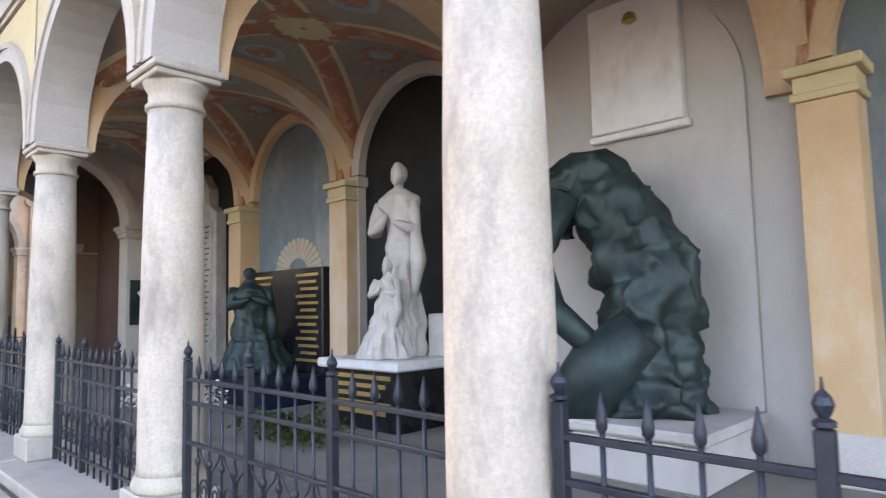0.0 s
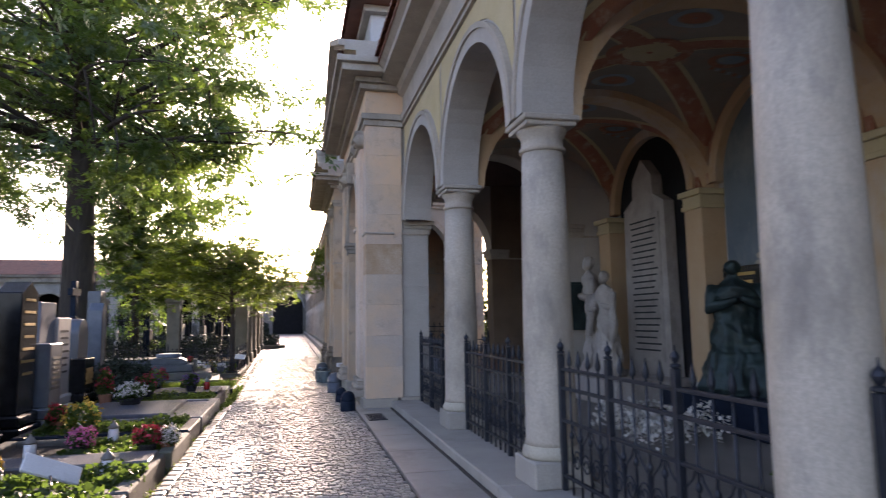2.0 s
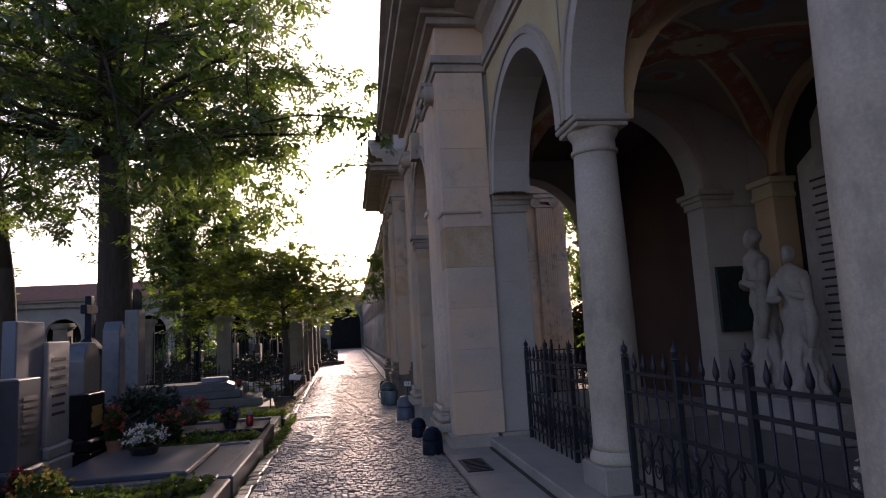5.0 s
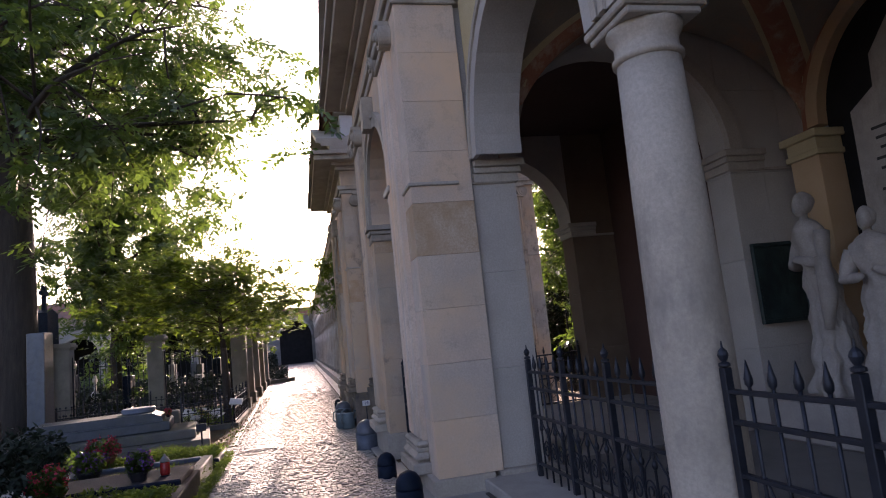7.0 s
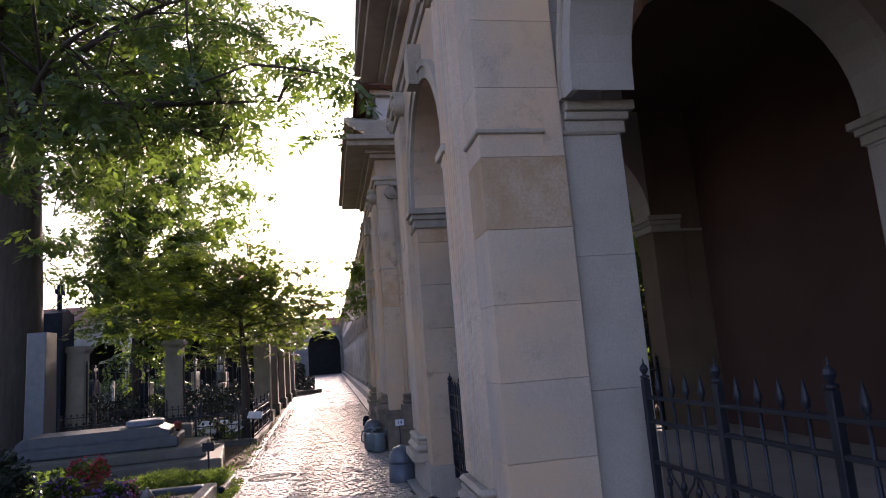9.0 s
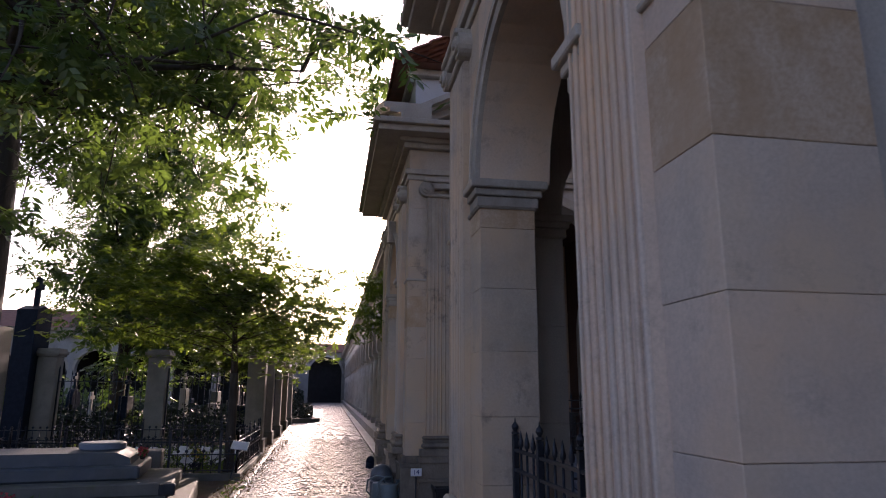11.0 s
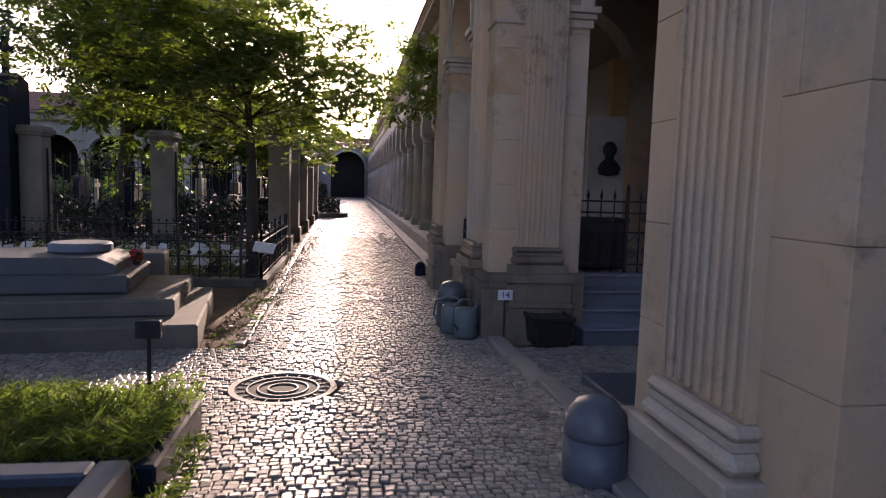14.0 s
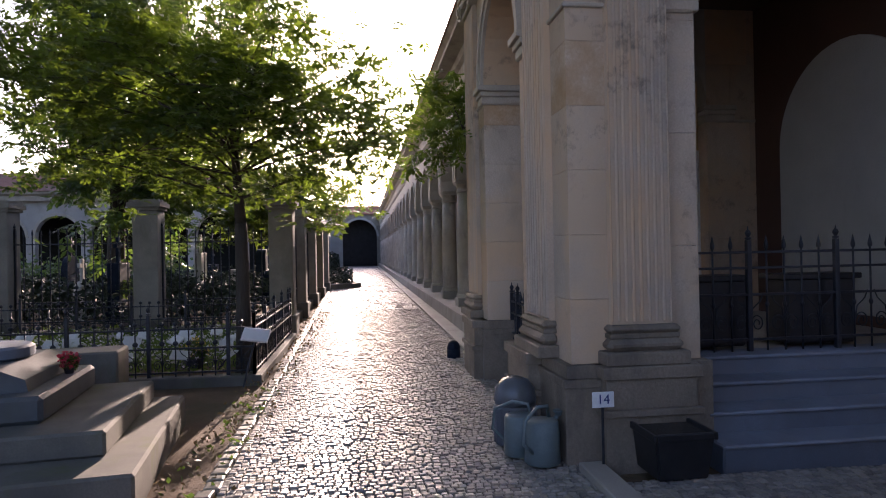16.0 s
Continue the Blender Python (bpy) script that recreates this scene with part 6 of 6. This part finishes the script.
for i, (x, y, z, r, h, c, lab) in enumerate((
        (-9.75, -2.4, 0.12, 0.2, 0.46, "yellow", "yellow-green potted chrysanthemum on a grave"), (-9.2, -2.25, 0.12, 0.13, 0.24, "pink", "pink blossoms in a pot on a grave"),
        (-9.05, -1.62, 0.12, 0.14, 0.26, "red", "red begonias in a pot on a grave"), (-9.15, -1.45, 0.12, 0.12, 0.22, "white", "white blossoms in a pot on a grave"),
        (-12.48, -2.55, 0.18, 0.25, 0.34, "white", "bowl of white flowers on a granite ledger"), (-8.1, -2.98, 0.1, 0.09, 0.27, "white", "white daisies on a grave"),
        (-7.98, -2.82, 0.1, 0.075, 0.23, "purple", "purple asters on a grave"), (-8.05, -2.6, 0.1, 0.085, 0.26, "yellow", "bright yellow flowers on a grave"),
        (-6.3, -2.6, 0.2, 0.16, 0.32, "yellow", "yellow-green plant in a pot on a grave"), (-12.9, -3.0, 0.1, 0.14, 0.62, "red", "red roses in a tall vase by a headstone"),
        (-13.7, -2.6, 0.1, 0.2, 0.45, "red", "red flowering plant on a grave"), (-14.5, -2.0, 0.15, 0.15, 0.34, "purple", "purple heather on a grave"),
        (-10.55, -2.9, 0.16, 0.12, 0.3, "red", "red flowers in a small pot"), (-15.9, -2.9, 0.0, 0.22, 0.4, "purple", "purple flowers on a grave plot"),
        (-15.5, -2.2, 0.02, 0.16, 0.32, "pink", "pink flowers on a grave plot"), (-17.2, -3.1, 0.0, 0.28, 0.42, "red", "rose bush with red blossoms on a grave"),
        (-25.2, -2.9, -0.3, 0.2, 0.4, "yellow", "yellow-flowered plant in the fenced plot"), (-21.93, -3.1, 0.25, 0.07, 0.16, "red", "small red flowers on the tomb"))):
    flowers(x, y, z, r * 0.85, h * 0.92, c, lab, PLASTICBLACK if i % 3 else TERRA, 150, 100 + i, 0.3 if i == 0 else (0.3 if i > 8 and i != 15 else 0.75))
for x, y, z in ((-9.75, -2.1, 0.12), (-10.4, -2.6, 0.14), (-14.6, -1.75, 0.17), (-11.0, -2.95, 0.17), (-8.9, -2.6, 0.14), (-8.0, -2.2, 0.1), (-8.15, -1.75, 0.1), (-7.8, -2.45, 0.1)):
    lantern(x, y, z, REDGLASS if x < -12 else ENAMEL)
hedge("shrub", -14.6, -13.6, -3.6, -2.7, -0.05, 0.95, 3500, 40, NEEDLE, "dark green shrub between headstones", (0.1, 0.04), "shrub")
hedge("shrub", -16.6, -15.7, -4.3, -3.4, -0.2, 0.8, 3000, 41, NEEDLE, "dark green shrub on the grave row", (0.1, 0.04), "shrub")

stele(-6.2, -3.6, 0.7, 0.35, 1.15, GRANITE, "dark brown granite headstone block", "flat", GOLD)
stele(-7.8, -3.4, 0.5, 0.46, 1.3, GRANITE, "dark granite obelisk pedestal carrying a large cross", "cap", None, cross=0.95, taper=0.82)
stele(-8.95, -3.45, 0.34, 0.36, 1.68, GRANITE, "narrow dark granite pillar topped by a grey cross", "cap", None, cross=0.85, taper=0.9)
stele(-9.75, -3.45, 0.5, 0.24, 1.72, BLACKSTONE, "polished black headstone with gabled top", "gable", GOLD)
stele(-10.15, -3.75, 0.5, 0.16, 1.55, GREYGRAN, "grey granite headstone slab", "flat", None)
stele(-10.6, -3.4, 0.5, 0.28, 1.95, BLACKSTONE, "tall polished black headstone with gilt lettering", "gable", GOLD)
stele(-11.2, -3.3, 0.42, 0.3, 1.2, GREYGRAN, "pale grey granite headstone with flat top", "flat", INK)
stele(-12.15, -3.65, 0.6, 0.14, 1.75, BLUESTEP, "thin blue-grey slab headstone in the row", "flat", None)
stele(-12.75, -3.7, 0.55, 0.3, 1.55, MARBLE, "pale headstone with bright top edge", "flat", INK)
stele(-13.3, -3.45, 0.5, 0.22, 0.95, BLACKSTONE, "low polished black headstone", "flat", GOLD)
stele(-13.9, -3.75, 0.5, 0.26, 1.6, GREYGRAN, "round-topped weathered grey headstone", "round", None)
stele(-14.9, -3.7, 0.28, 0.24, 1.95, GREYGRAN, "slim grey stone obelisk on the grave row", "gable", None, taper=0.8)
stele(-15.6, -4.3, 0.4, 0.3, 1.5, GRANITE, "dark pedestal gravestone with stone cross", "cap", None, cross=0.8)
stele(-16.6, -4.4, 0.6, 0.25, 1.1, BLACKSTONE, "low black headstone with gilt lettering", "flat", GOLD)
stele(-13.6, -5.6, 0.7, 0.3, 1.7, GRANITE, "dark headstone in the second row", "gable", None, cross=0.7)
stele(-22.6, -5.8, 0.6, 0.35, 2.75, GREYGRAN, "tall blue-grey stele with mossy plinth", "flat", None, taper=0.85)
stele(-29.5, -8.1, 0.95, 0.5, 3.9, GRANITE, "tall dark monument crowned by a cross", "gable", None, cross=0.9)
for i in range(22):
    x, y = RG.uniform(-19, -6), RG.uniform(-13, -6.2)
    stele(x, y, RG.uniform(0.45, 0.75), RG.uniform(0.18, 0.4), RG.uniform(0.9, 1.7), RG.choice((GRANITE, BLACKSTONE, GREYGRAN, MOSSSTONE, GREYGRAN)), "weathered headstone in the rows behind", RG.choice(("flat", "gable", "round", "cap")), None, cross=RG.choice((0, 0, 0.7)), turn=RG.uniform(-4, 4))
for i in range(14):
    x, y = RG.uniform(-52, -31), RG.uniform(-11, -3.5)
    stele(x, y, RG.uniform(0.5, 0.9), RG.uniform(0.2, 0.4), RG.uniform(1.0, 1.9), RG.choice((GRANITE, GREYGRAN, MOSSSTONE, PLASTER)), "distant headstone behind the iron fence", RG.choice(("flat", "gable", "round")), None, cross=RG.choice((0, 0, 0.7)))

# stepped tomb at the crossing
tm = thing("stepped_tomb", "broad stepped stone tomb with mossy edges", "tomb")
part("step", box(-22.7, -20.35, -6.2, -2.06, -0.6, -0.13, 0.02), MOSSSTONE, tm)
part("step", box(-22.6, -20.78, -6.0, -2.32, -0.13, 0.05, 0.02), MOSSSTONE, tm)
part("body", box(-22.5, -21.1, -5.6, -2.8, 0.05, 0.25, 0.03), BLUEGRAN, tm)
part("lid", prism([(-5.4, 0.25), (-2.95, 0.25), (-2.97, 0.34), (-3.15, 0.42), (-5.3, 0.42), (-5.4, 0.34)], -22.4, -21.3), BLUEGRAN, tm)
tomb_turn = pose(-20.38, -2.08, 0, 0, 0, 7.5) @ pose(20.38, 2.08, 0)
tm.matrix_basis = tomb_turn
dk = part("stone_disc", lathe([(0.3, 0), (0.33, 0.02), (0.33, 0.09), (0.3, 0.11)], 32, (-21.95, -3.45, 0.42)), BLUESTEP, smooth=False)
dk.matrix_basis = tomb_turn
tagged(dk, "round flat stone bowl lid lying on the tomb", "stone disc")
b2 = thing("tomb_block", "mossy stone block behind the tomb", "block")
b2.matrix_basis = tomb_turn
part("block", box(-23.4, -22.9, -4.4, -2.7, -0.5, 0.3, 0.02), MOSSSTONE, b2)

# fenced plot under the low tree
LOW = (LOWBAR, LOWPOST, LOWSCROLL, (0.06, 0.36, 0.6), 0.16, 6, "low grave railings")
fence((-24.5, -9.0), (-24.5, -2.0), -0.3, "low dark iron grave railing with scrollwork", *LOW)
fence((-24.5, -2.0), (-28.6, -2.0), -0.3, "low dark iron grave railing along the path", *LOW)
fence((-28.6, -2.0), (-28.6, -9.0), -0.3, "low dark iron grave railing with scrollwork", *LOW)
kb = thing("plot_kerb", "low stone kerb under the grave railing", "kerb")
part("kerb_stone", box(-24.6, -24.4, -9.1, -1.9, -0.5, -0.28, 0.012), MOSSSTONE, kb)
part("kerb_stone", box(-28.7, -24.603, -2.1, -1.9, -0.5, -0.28, 0.012), MOSSSTONE, kb)
for i in range(36):
    x, y = -24.75 - 0.85 * (i % 4) - RG.uniform(0, 0.3), -2.35 - 0.58 * (i // 4) - RG.uniform(0, 0.5)
    g = thing("marble_marker", "small tilted white marble name marker on a stake", "grave marker", "marble markers")
    part("plate", box(-0.15, 0.15, -0.015, 0.015, -0.1, 0.1, 0.008), WHITE, g)
    part("stake", tube([(0, 0.02, -0.08), (0.0, 0.1, -0.34)], 0.012, 6), IRON, g)
    g.matrix_basis = pose(x, y, -0.08, RG.uniform(-60, -20), RG.uniform(-12, 12), RG.uniform(30, 120)) @ Matrix.Scale(RG.uniform(0.6, 0.95), 4)
mk = thing("marble_marker", "bright white tilted marble plate at the path edge", "grave marker", "marble markers")
part("plate", box(-0.16, 0.16, -0.015, 0.015, -0.09, 0.09, 0.008), WHITE, mk)
part("stake", tube([(0, 0.02, -0.08), (0, 0.15, -0.6)], 0.012, 6), IRON, mk)
mk.matrix_basis = pose(-23.9, -1.88, 0.28, -40, 6, 80)

# tall fence with stone pillars
def pillar(x, y):
    p = thing("gate_pillar", "square pale stone fence pillar with cap", "pillar", "fence pillars")
    part("shaft", box(x - 0.24, x + 0.24, y - 0.24, y + 0.24, -0.4, 2.15, 0.015), PILLARSTONE, p)
    part("base", box(x - 0.29, x + 0.29, y - 0.29, y + 0.29, -0.4, 0.0, 0.02), MOSSSTONE, p)
    part("cap", ring_molding([(2.15, 2.21, 0.04), (2.21, 2.3, 0.08), (2.3, 2.36, 0.04)], x - 0.24, x + 0.24, y - 0.24, y + 0.24), PILLARSTONE, p)


TALL = (TALLBAR, TALLPOST, None, (0.12, 0.55, 1.7), 0.16, 30, "tall iron fences")
for y in (-2.25, -4.85, -7.6, -10.4):
    pillar(-29.6, y)
for x in (-33.0, -36.6, -40.2, -44):
    pillar(x, -2.3)
for a, b in ((-2.5, -4.6), (-5.1, -7.35), (-7.85, -10.15), (-10.65, -14)):
    fence((-29.6, a), (-29.6, b), -0.2, "tall black iron bar fence between stone pillars", *TALL)
for a, b in ((-29.85, -32.75), (-33.25, -36.35), (-36.85, -39.95), (-40.45, -43.75)):
    fence((a, -2.3), (b, -2.3), -0.2, "tall black iron bar fence between stone pillars", *TALL)
lw = thing("fence_wall", "low stone wall carrying the tall fence", "wall")
part("stone", box(-29.75, -29.45, -14, -2.05, -0.5, -0.18, 0.015), MOSSSTONE, lw)
part("stone", box(-44.2, -29.76, -2.45, -2.15, -0.5, -0.18, 0.015), MOSSSTONE, lw)
# planted roundel at the path's end
rd = thing("flower_bed", "round kerbed bed of dark plants at the path's end", "flower bed")
part("kerb", lathe([(1.5, -0.5), (1.5, -0.15), (1.35, -0.12), (1.2, -0.2)], 28, (-46.5, -2.2, 0)), MOSSSTONE, rd)
hedge("shrub", -47.8, -45.3, -3.3, -1.1, -0.2, 0.7, 2500, 44, NEEDLE, "dark planting in the round bed", (0.16, 0.07), "shrub")
tree("small_tree", "slender young tree leaning beside the far arcade", (-25.75, 1.1, -0.36), 0.04, 2.4, (-27.2, 0.75, 3.3), (1.3, 0.6, 1.0), 9, 5, 34, (0.11, 0.05), 0.3, LEAF2, 71, low=-0.6)
hedge("white_blossom", -28.3, -24.8, -8.5, -2.4, -0.3, 0.05, 2600, 45, PETAL["white"], "scattered white blossoms in the fenced plot", (0.05, 0.04), "flowers")
hedge("leaf_litter", -24.3, -20.2, -2.0, -1.6, -0.36, -0.31, 110, 46, IVY, "scattered green weeds on the soil strip", (0.06, 0.03), "weeds")
